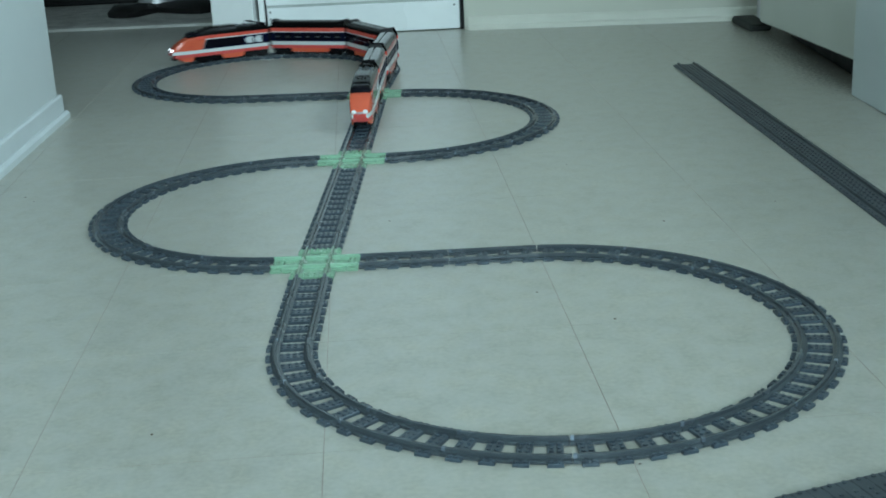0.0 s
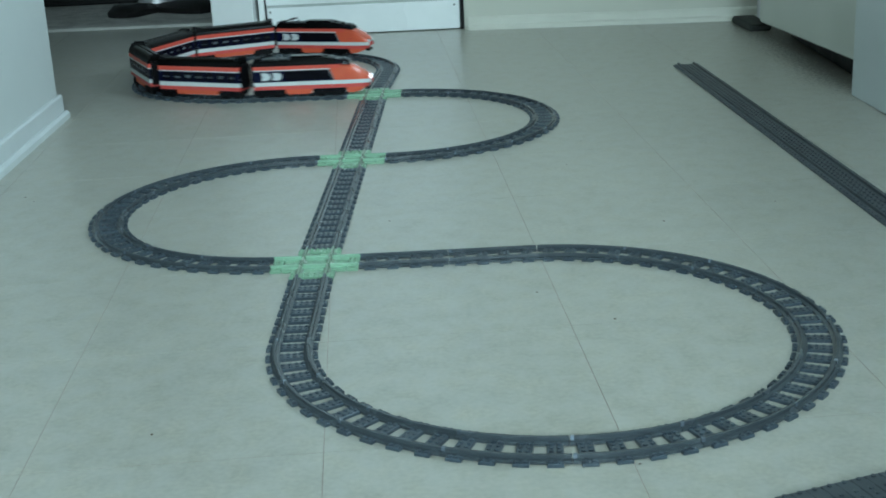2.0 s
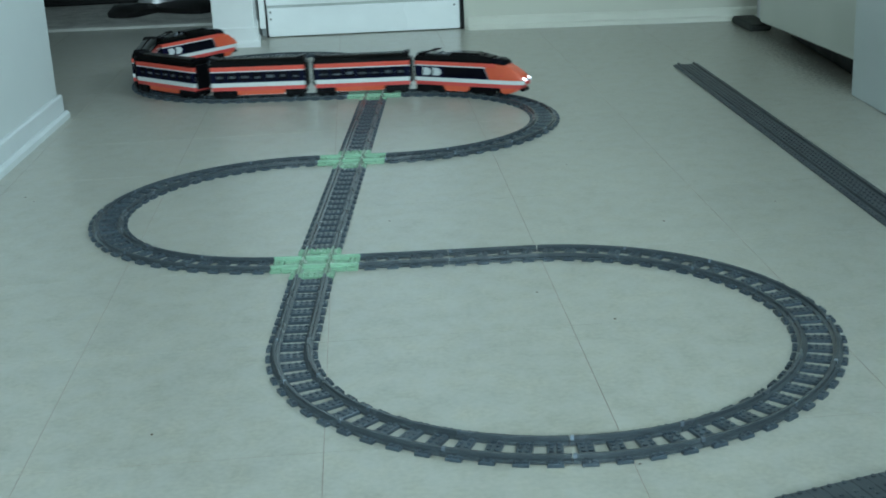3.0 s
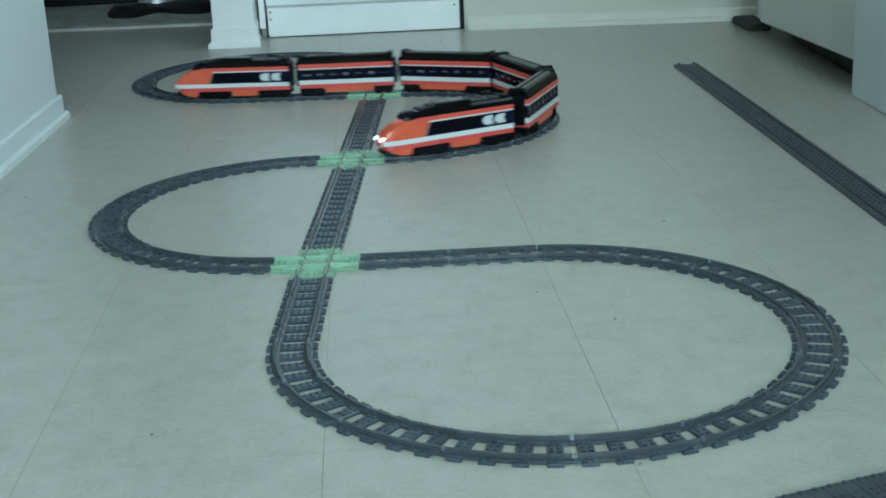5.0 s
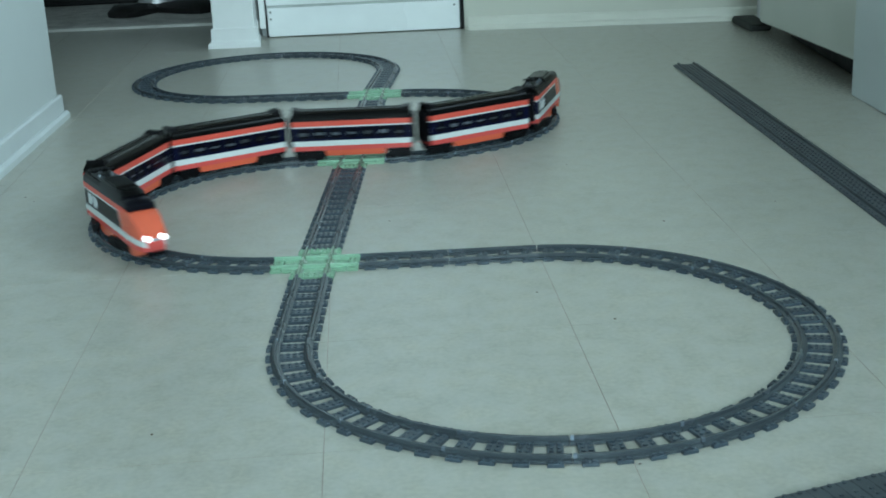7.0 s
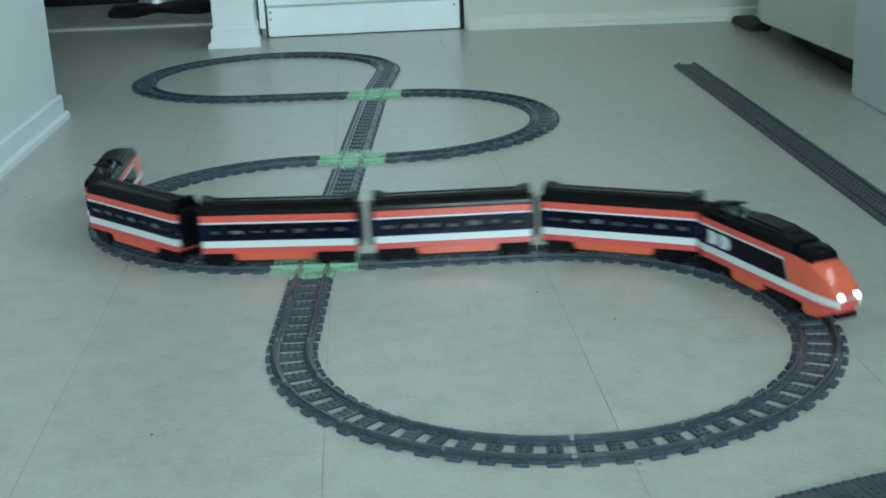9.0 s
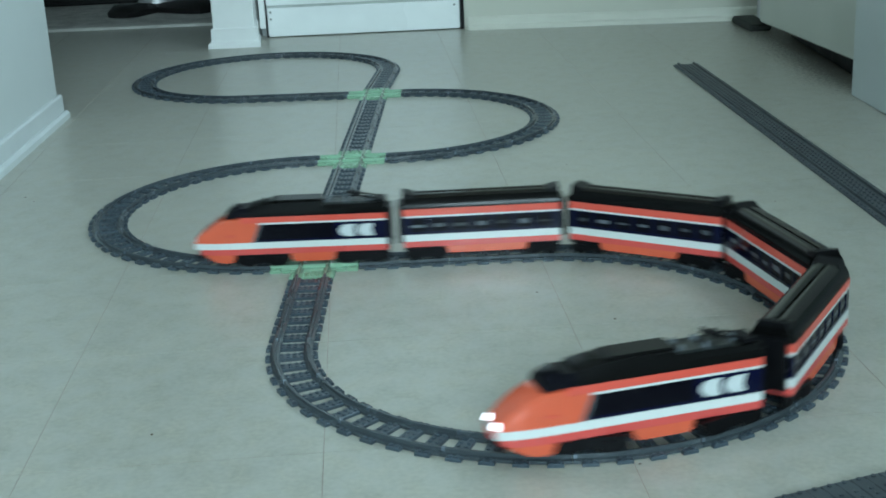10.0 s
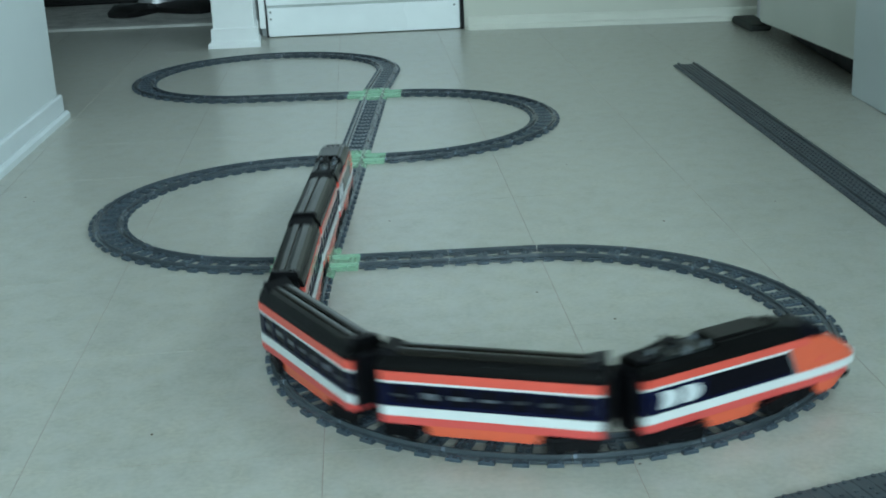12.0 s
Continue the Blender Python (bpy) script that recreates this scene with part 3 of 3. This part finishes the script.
def section_loft(bm, rows, mid):
    """rows: (distance from the nose, [(half width, height), ...]) from foot to crown; mirrored; in studs."""
    rings = []
    for u, sec in rows:
        pts = [(w, z) for w, z in sec] + [(-w, z) for w, z in reversed(sec)]
        rings.append([bm.verts.new(((mid - u) * S, w * S, z * S)) for w, z in pts])
    loft(bm, rings)


def bogie(parent, x, length=9.8, shift=0.0):
    """A swivelling truck with side frames, axle boxes and two wheelsets."""
    bm = bmesh.new()
    h = length / 2
    for y in (-1, 1):
        lo, hi = sorted((y * 2.3 * S, y * 2.92 * S))
        prism(bm, [(-h * S, 2.1 * S), (-h * 0.85 * S, 1.45 * S), (-h * 0.25 * S, 1.45 * S), (-h * 0.15 * S, 1.8 * S), (h * 0.15 * S, 1.8 * S),
                   (h * 0.25 * S, 1.45 * S), (h * 0.85 * S, 1.45 * S), (h * S, 2.1 * S), (h * S, 3.42 * S), (-h * S, 3.42 * S)], "y", lo, hi)
        for bx in (-0.52, 0.52):
            lo, hi = sorted((y * 2.9 * S, y * 3.05 * S))
            block(bm, (bx * h - 0.7) * S, (bx * h + 0.7) * S, lo, hi, 1.8 * S, 2.9 * S)
    block(bm, -h * 0.75 * S, h * 0.75 * S, -2.35 * S, 2.35 * S, 2.5 * S, 3.25 * S)
    bmesh.ops.translate(bm, verts=bm.verts, vec=(shift * S, 0, 0))
    bg = part("bogie", bm, BLACK_MATT, parent)
    bg.location = (x * S, 0, 0)
    for bx in (-0.52, 0.52):
        bm = bmesh.new()
        for y in (-1, 1):
            rod(bm, (bx * h * S, y * 2.2 * S, RAIL_TOP + 0.0072), (bx * h * S, y * 2.75 * S, RAIL_TOP + 0.0072), 0.0072, 14)
            rod(bm, (bx * h * S, y * 2.05 * S, RAIL_TOP + 0.0072), (bx * h * S, y * 2.2 * S, RAIL_TOP + 0.0072), 0.0084, 14)
        rod(bm, (bx * h * S, -2.1 * S, RAIL_TOP + 0.0072), (bx * h * S, 2.1 * S, RAIL_TOP + 0.0072), 0.0016, 6)
        bmesh.ops.translate(bm, verts=bm.verts, vec=(shift * S, 0, 0))
        part("wheelset", bm, BLACK_MATT, bg)
    return bg


LOCO_PIVOTS = (12.3, 32.3)
LOCO_MID = sum(LOCO_PIVOTS) / 2
LOCO_LEN = 35.3


def locomotive(lit):
    lo = tagged(new("toy_locomotive"), "orange, white and black toy locomotive with " + ("lit" if lit else "unlit") + " headlights",
                "toy train", "vehicles of the toy train")
    mid, end = LOCO_MID, LOCO_LEN

    def nose(tip, w=3.0, blunt=2.0):
        return [(tip, blunt * 0.55), (tip + 0.35, blunt), (tip + 2.2, 2.62), (tip + 4.6, 2.92), (8.2, w)]
    bm = bmesh.new()
    u_prism(bm, [(6.0, 2.5), (end - 0.2, 2.5)], 2.9, 3.7, mid)
    part("underframe", bm, BLACK_MATT, lo)
    bm = bmesh.new()
    section_loft(bm, [(1.9, [(1.8, 3.2), (2.0, 3.5)]), (3.2, [(2.3, 2.55), (2.55, 3.5)]), (4.6, [(2.6, 2.0), (2.78, 3.5)]), (6.6, [(2.85, 1.9), (2.92, 3.5)]), (7.3, [(2.9, 2.1), (2.95, 3.5)]), (7.7, [(2.9, 3.0), (2.95, 3.5)])], mid)
    part("front_apron", bm, ORANGE, lo, "orange front apron")
    bm = bmesh.new()
    u_prism(bm, nose(1.1) + [(end, 3.0)], 3.5, 4.6, mid)
    part("lower_stripe", bm, RED, lo, "red lower stripe")
    bm = bmesh.new()
    u_prism(bm, [(0.0, 1.1), (0.34, 1.7)], 4.6, 5.75, mid)
    part("nose_tip", bm, RED, lo, "red nose tip")
    bm = bmesh.new()
    u_prism(bm, [(0.35, 2.05)] + nose(0.0, 3.04)[2:] + [(end, 3.04)], 4.6, 5.75, mid)
    part("white_stripe", bm, WHITE, lo, "white stripe along the side")
    bm = bmesh.new()
    block(bm, (mid - 0.6) * S, (mid - 0.05) * S, -0.95 * S, 0.95 * S, 5.6 * S, 6.15 * S, 0.0008)
    part("lamp_bar", bm, GREY_LIGHT, lo, "pale grey bar between the lamps")
    # sloping nose up to the windscreen
    bm = bmesh.new()
    rows = []
    for u, w, top, crown in ((0.25, 1.9, 6.0, 1.2), (0.9, 2.3, 6.75, 1.7), (2.2, 2.62, 7.85, 2.1), (4.2, 2.86, 9.2, 2.4), (6.2, 2.98, 10.15, 2.55), (9.2, 3.0, 10.42, 2.7)):
        rows.append((u, [(w, 5.75), (w, 5.75 + (top - 5.75) * 0.62), (crown + (w - crown) * 0.55, 5.75 + (top - 5.75) * 0.92), (crown * 0.8, top)]))
    section_loft(bm, rows, mid)
    part("nose", bm, ORANGE, lo, "sloping orange nose", smooth=True)
    bm = bmesh.new()
    for y0, y1 in ((1.2, 3.0), (-3.0, -1.2)):
        prism(bm, [((mid - 9.2) * S, 5.75 * S), ((mid - 11.0) * S, 5.75 * S), ((mid - 12.5) * S, 9.35 * S), ((mid - 9.2) * S, 9.35 * S)], "y", y0 * S, y1 * S)
    part("cab_side", bm, ORANGE, lo)
    for y in (3.0, -3.03):
        bm = bmesh.new()
        prism(bm, [((mid - 11.02) * S, 5.75 * S), ((mid - 11.5) * S, 5.75 * S), ((mid - 12.85) * S, 9.05 * S), ((mid - 12.38) * S, 9.05 * S)], "y", y * S, (y + 0.03) * S)
        part("window_edge", bm, GREY_MID, lo, "grey slanted window edge")
    bm = bmesh.new()
    u_prism(bm, [(11.2, 2.9), (end, 2.9)], 5.75, 9.05, mid)
    part("side_band", bm, NAVY, lo, "dark blue side band")
    for y in (1, -1):
        bm = bmesh.new()
        a, b = sorted((y * 2.9 * S, y * 2.985 * S))
        prism(bm, [((mid - 11.7) * S, 6.2 * S), ((mid - 26.0) * S, 6.2 * S), ((mid - 26.0) * S, 9.0 * S), ((mid - 12.8) * S, 9.0 * S)], "y", a, b)
        part("side_window", bm, SMOKE, lo, "glossy black side window")
        for u in (26.7, 30.0):
            bm = bmesh.new()
            a, b = sorted((y * 2.9 * S, y * 3.0 * S))
            pts = [(u + 3.0, 8.55), (u + 1.2, 8.55), (u + 0.5, 8.25), (u + 0.1, 7.7), (u + 0.1, 7.15), (u + 0.5, 6.6), (u + 1.2, 6.3), (u + 3.0, 6.3), (u + 2.8, 6.85), (u + 2.65, 7.43), (u + 2.8, 8.0)]
            prism(bm, [((mid - q) * S, z * S) for q, z in pts], "y", a, b)
            part("emblem", bm, EMBLEM, lo, "white chevron emblem")
    bm = bmesh.new()
    u_prism(bm, [(12.3, 3.0), (end, 3.0)], 9.05, 9.38, mid)
    part("thin_stripe", bm, WHITE, lo, "thin white stripe")
    bm = bmesh.new()
    u_prism(bm, [(9.2, 3.02), (end, 3.02)], 9.38, 10.45, mid)
    part("upper_stripe", bm, CORAL, lo)
    # windscreen and roof
    bm = bmesh.new()
    section_loft(bm, [(6.2, [(2.4, 10.0), (2.3, 10.1), (1.6, 10.2)]), (6.7, [(2.7, 10.15), (2.5, 10.9), (1.7, 11.3)]), (7.6, [(2.85, 10.3), (2.6, 11.25), (1.8, 11.75)]), (8.6, [(2.9, 10.4), (2.7, 11.4), (2.0, 11.95)]), (9.6, [(2.9, 10.42), (2.7, 11.35), (2.0, 11.85)]), (10.7, [(2.9, 10.45), (2.7, 11.35), (2.0, 11.95)])], mid)
    part("windscreen", bm, SMOKE, lo, "black wraparound windscreen", smooth=True)
    bm = bmesh.new()
    section_loft(bm, [(10.72, [(2.95, 10.45), (2.75, 11.3), (2.3, 12.1), (1.2, 12.25)]), (12.4, [(2.95, 10.45), (2.75, 11.45), (2.3, 12.4), (1.2, 12.6)]), (14.5, [(2.95, 10.45), (2.75, 11.6), (2.3, 12.65), (1.2, 12.9)]),
                      (16.0, [(2.95, 10.45), (2.8, 11.6), (2.35, 12.75), (1.2, 13.0)]), (24.0, [(2.95, 10.45), (2.8, 11.6), (2.35, 12.75), (1.2, 13.0)])], mid)
    part("roof", bm, BLACK, lo, "glossy black roof", smooth=True)
    bm = bmesh.new()
    section_loft(bm, [(24.02, [(2.95, 10.45), (2.8, 11.5), (2.35, 12.1), (1.2, 12.1)]), (end, [(2.95, 10.45), (2.8, 11.5), (2.35, 12.1), (1.2, 12.1)])], mid)
    part("rear_roof", bm, BLACK, lo)
    # flat glossy crown with three pegs, then the well with grilles, insulators and the folded pantograph
    bm = bmesh.new()
    section_loft(bm, [(14.6, [(1.9, 12.86), (1.7, 12.98)]), (15.6, [(1.95, 12.9), (1.75, 13.16)]), (23.6, [(1.95, 12.9), (1.75, 13.16)]), (23.9, [(1.9, 12.86), (1.7, 13.05)])], mid)
    part("roof_crown", bm, BLACK, lo, "raised black roof crown")
    for y in (-0.95, 0.0, 0.95):
        bm = bmesh.new()
        rod(bm, ((mid - 13.4) * S, y * S, 12.55 * S), ((mid - 13.4) * S, y * S, 13.0 * S), 0.0024, 8)
        part("peg", bm, BLACK, lo)
    for u in (24.5, 28.6):
        bm = bmesh.new()
        for k in range(6):
            block(bm, (mid - u - 0.55 - k * 0.52) * S, (mid - u - 0.2 - k * 0.52) * S, -1.75 * S, 1.75 * S, 12.1 * S, 12.42 * S)
        for a in (-1.95, 1.77):
            block(bm, (mid - u - 3.5) * S, (mid - u) * S, a * S, (a + 0.18) * S, 12.1 * S, 12.5 * S)
        part("roof_grille", bm, GREY_DARK, lo, "dark grey roof grille")
    for u, y in ((24.9, -1.3), (24.9, 1.3), (27.9, -1.5), (28.3, 1.2), (32.4, 0.0)):
        bm = bmesh.new()
        rod(bm, ((mid - u) * S, y * S, 12.1 * S), ((mid - u) * S, y * S, 12.75 * S), 0.0040, 10, 0.0034)
        rod(bm, ((mid - u) * S, y * S, 12.74 * S), ((mid - u) * S, y * S, 13.0 * S), 0.0024, 8)
        part("insulator", bm, GREY_MID, lo, "grey round insulator", smooth=True)
    bm = bmesh.new()
    block(bm, (mid - 35.1) * S, (mid - 33.1) * S, -1.7 * S, 1.7 * S, 12.1 * S, 12.65 * S, 0.0008)
    for y in (-1.2, 1.2):
        rod(bm, ((mid - 34.2) * S, y * S, 12.5 * S), ((mid - 29.2) * S, y * 0.7 * S, 13.5 * S), 0.0013, 6)
    rod(bm, ((mid - 29.2) * S, -2.0 * S, 13.5 * S), ((mid - 29.2) * S, 2.0 * S, 13.5 * S), 0.0018, 6)
    block(bm, (mid - 30.6) * S, (mid - 29.4) * S, -0.9 * S, 0.9 * S, 13.2 * S, 13.75 * S, 0.0008)
    block(bm, (mid - 29.4) * S, (mid - 28.2) * S, -0.5 * S, 0.5 * S, 13.55 * S, 13.95 * S, 0.0008)
    part("pantograph", bm, BLACK_MATT, lo, "folded black pantograph")
    for y in (3.0, -3.12):
        bm = bmesh.new()
        block(bm, (mid - 7.9) * S, (mid - 6.5) * S, y * S, (y + 0.12) * S, 6.95 * S, 7.25 * S, 0.0003)
        part("door_handle", bm, CORAL, lo, "small raised grip on the nose")
    bm = bmesh.new()
    prism(bm, [((mid - u) * S, z * S) for u, z in ((17.6, 3.5), (18.1, 2.3), (18.7, 1.95), (25.1, 1.95), (25.7, 2.3), (26.1, 3.5))], "y", -3.02 * S, 3.02 * S)
    part("side_skirt", bm, ORANGE, lo)
    bm = bmesh.new()
    u_prism(bm, [(end, 2.1), (end + 0.9, 2.1)], 4.2, 11.2, mid)
    part("gangway", bm, BLACK_MATT, lo)
    for y in (-1.45, 1.45):
        bm = bmesh.new()
        rings = []
        for k, r in ((0, 0.62), (0.22, 0.62), (0.34, 0.42)):
            rings.append([bm.verts.new(((mid - 0.62 + k * 0.55 - 0.35 * math.sin(q)) * S, (y + 1.16 * r * math.cos(q)) * S, (6.14 + k * 0.45 + 0.74 * r * math.sin(q)) * S)) for q in [i * math.pi / 6 for i in range(12)]])
        loft(bm, rings)
        part("headlight", bm, LAMP_ON if lit else LAMP_OFF, lo, "lit white headlight" if lit else "clear headlight", smooth=True)
    bm = bmesh.new()
    block(bm, (mid - 1.9) * S, (mid - 0.75) * S, -1.8 * S, 1.8 * S, 2.6 * S, 3.49 * S, 0.001)
    part("bumper", bm, BLACK_MATT, lo)
    bogies = [bogie(lo, mid - u, 9.8, d) for u, d in zip(LOCO_PIVOTS, (-0.5, 1.6))]
    return lo, bogies


COACH_LEN = 28.15
COACH_PIVOTS = (-9.7, 11.0)     # long end, short end


def coach():
    """A coach; its +x end is the one with the shorter bogie bay."""
    co = tagged(new("toy_coach"), "toy coach with orange and white stripes, dark windows and black roof", "toy train", "vehicles of the toy train")
    h = COACH_LEN / 2
    mid = h

    def slab(name, w, z0, z1, mat, label=""):
        bm = bmesh.new()
        u_prism(bm, [(0, w), (COACH_LEN, w)], z0, z1, mid)
        return part(name, bm, mat, co, label)
    slab("underframe", 2.6, 3.0, 3.6, BLACK_MATT)
    slab("lower_stripe", 3.0, 3.6, 4.7, RED, "red lower stripe")
    slab("white_stripe", 3.03, 4.7, 5.95, WHITE, "white stripe")
    slab("side_sill", 2.95, 5.95, 6.45, NAVY, "dark blue sill")
    slab("side_head", 2.95, 8.85, 9.12, NAVY)
    slab("thin_stripe", 3.0, 9.12, 9.45, WHITE, "thin white stripe")
    slab("upper_stripe", 3.03, 9.45, 10.7, CORAL)
    slab("table_row", 1.9, 6.45, 6.75, TABLE_GREY, "grey tables behind the windows")
    # posts and panes between sill and head
    for k in range(8):
        x = -h + 0.7 + k * (COACH_LEN - 1.4) / 7
        w = 0.7 if k in (0, 7) else 0.28
        for y in (1, -1):
            a, b = sorted((y * 2.55 * S, y * 2.95 * S))
            bm = bmesh.new()
            block(bm, (x - w) * S, (x + w) * S, a, b, 6.45 * S, 8.85 * S)
            part("window_post", bm, NAVY, co)
    for k in range(7):
        x = -h + 0.7 + (k + 0.5) * (COACH_LEN - 1.4) / 7
        for y in (1, -1):
            a, b = sorted((y * 2.62 * S, y * 2.82 * S))
            bm = bmesh.new()
            block(bm, (x - 1.6) * S, (x + 1.6) * S, a, b, 6.45 * S, 8.85 * S)
            pane = part("window", bm, SMOKE, co)
            # pale strip of random size and tone on the pane's outer face
            bm = bmesh.new()
            a, b = sorted((y * 2.82 * S, y * 2.835 * S))
            wide, top = random.uniform(0.7, 1.25), random.uniform(7.6, 8.1)
            block(bm, (x - wide) * S, (x + wide) * S, a, b, random.uniform(7.1, 7.4) * S, top * S)
            part("seat_top", bm, STRIP_GREY, pane, "pale grey strip on the window pane")
    bm = bmesh.new()
    sec = [(2.95, 10.7), (2.8, 11.5), (2.35, 12.35), (1.7, 12.7)]
    section_loft(bm, [(0, sec), (COACH_LEN, sec)], mid)
    part("roof", bm, BLACK, co, "glossy black roof", smooth=True)
    for y in (1, -1):
        bm = bmesh.new()
        prism(bm, [(y * a * S, z * S) for a, z in ((0.22, 12.6), (2.0, 12.3), (2.06, 12.58), (1.75, 12.82), (1.3, 12.96), (0.8, 13.02), (0.3, 13.0), (0.22, 12.94))], "x", (-h + 2.3) * S, (h - 2.3) * S)
        part("roof_panel", bm, BLACK_GLOSS, co, "polished rounded roof panel", smooth=True)
    for x in (-h, h - 2.2):
        bm = bmesh.new()
        za, zb = (13.5, 12.95) if x < 0 else (12.95, 13.5)
        section_loft(bm, [(mid - x, [(2.2, 12.45), (1.8, za)]), (mid - x - 2.2, [(2.2, 12.45), (1.8, zb)])], mid)
        part("roof_cowl", bm, BLACK_MATT, co)
    bm = bmesh.new()
    prism(bm, [((mid - u) * S, z * S) for u, z in ((5.9, 3.6), (6.2, 2.6), (6.5, 2.3), (20.05, 2.3), (20.35, 2.6), (20.65, 3.6))], "y", -3.02 * S, 3.02 * S)
    part("side_skirt", bm, ORANGE, co)
    for x in (-h - 0.9, h):
        bm = bmesh.new()
        block(bm, x * S, (x + 0.9) * S, -2.1 * S, 2.1 * S, 4.2 * S, 11.4 * S, 0.001)
        part("gangway", bm, BLACK_MATT, co)
    return co


START = [(0.0, 106.5), (0.5, 137.6), (1.0, 169.8), (1.5, 201.6), (2.5, 254.2), (3.0, 278.6), (4.8, 357.8), (5.5, 393.0), (6.0, 423.2), (6.5, 453.2),
         (7.2, 501.0), (8.8, 608.3), (9.5, 656.5), (10.5, 723.1), (11.4, 786.0), (12.0, 834.8)]


def tail_place(t):
    """How far the train's end has come along the line, in studs."""
    k = START
    i = max(j for j in range(len(k) - 1) if k[j][0] <= t or j == 0)

    def slope(j):
        if j == 0:
            return (k[1][1] - k[0][1]) / (k[1][0] - k[0][0])
        if j == len(k) - 1:
            return (k[-1][1] - k[-2][1]) / (k[-1][0] - k[-2][0])
        d0, d1 = k[j][0] - k[j - 1][0], k[j + 1][0] - k[j][0]
        return ((k[j][1] - k[j - 1][1]) / d0 * d1 + (k[j + 1][1] - k[j][1]) / d1 * d0) / (d0 + d1)
    (t0, s0), (t1, s1) = k[i], k[i + 1]
    d, q = t1 - t0, (t - t0) / (t1 - t0)
    return ((2 * q ** 3 - 3 * q ** 2 + 1) * s0 + (q ** 3 - 2 * q ** 2 + q) * d * slope(i)
            + (-2 * q ** 3 + 3 * q ** 2) * s1 + (q ** 3 - q ** 2) * d * slope(i + 1))


GAP_LEN, LOCO_GAP = 3.1, 2.9
TRAIN = []      # thing, bogies, places of its two pivots behind-to-front from the train's end, facing


def build_train():
    tail, tb = locomotive(False)
    TRAIN.append((tail, tb, (LOCO_PIVOTS[0], LOCO_PIVOTS[1]), -1))
    s = LOCO_LEN + LOCO_GAP
    for k in range(4):
        co = coach()
        facing = 1 if k in (0, 2) else -1
        mid = s + COACH_LEN / 2
        bg = [bogie(co, COACH_PIVOTS[0], 7.4, -0.4), bogie(co, COACH_PIVOTS[1], 5.9)]
        TRAIN.append((co, bg, tuple(mid + facing * p for p in COACH_PIVOTS), facing))
        s += COACH_LEN + (GAP_LEN if k < 3 else LOCO_GAP)
    head, hb = locomotive(True)
    TRAIN.append((head, hb, (s + LOCO_LEN - LOCO_PIVOTS[0], s + LOCO_LEN - LOCO_PIVOTS[1]), 1))


build_train()


def vehicle_pose(places, locals_x, t):
    s = tail_place(t)
    a, b = along(s + places[0]), along(s + places[1])
    ahead = (a - b) if locals_x[0] > locals_x[1] else (b - a)
    turn = math.atan2(ahead.y, ahead.x)
    mid = (a + b) / 2
    off = (locals_x[0] + locals_x[1]) / 2 * S
    return Matrix.Translation((mid.x - off * math.cos(turn), mid.y - off * math.sin(turn), 0)) @ Matrix.Rotation(turn, 4, "Z"), turn


def motions():
    times = [k / 10 for k in range(121)]
    for thing, bogies, places, facing in TRAIN:
        locs = [b.location.x / S for b in bogies]
        rows, swivel = [], [[], []]
        for t in times:
            m, turn = vehicle_pose(places, locs, t)
            rows.append((t, m))
            s = tail_place(t)
            for k in (0, 1):
                d = along(s + places[k] + 1.5) - along(s + places[k] - 1.5)
                lean = math.atan2(d.y, d.x) - turn
                if facing < 0:
                    lean += math.pi
                lean = (lean + math.pi) % (2 * math.pi) - math.pi
                swivel[k].append((t, pose(locs[k] * S, 0, 0, 0, 0, math.degrees(lean))))
        walk(thing, rows)
        for k in (0, 1):
            walk(bogies[k], swivel[k])


motions()
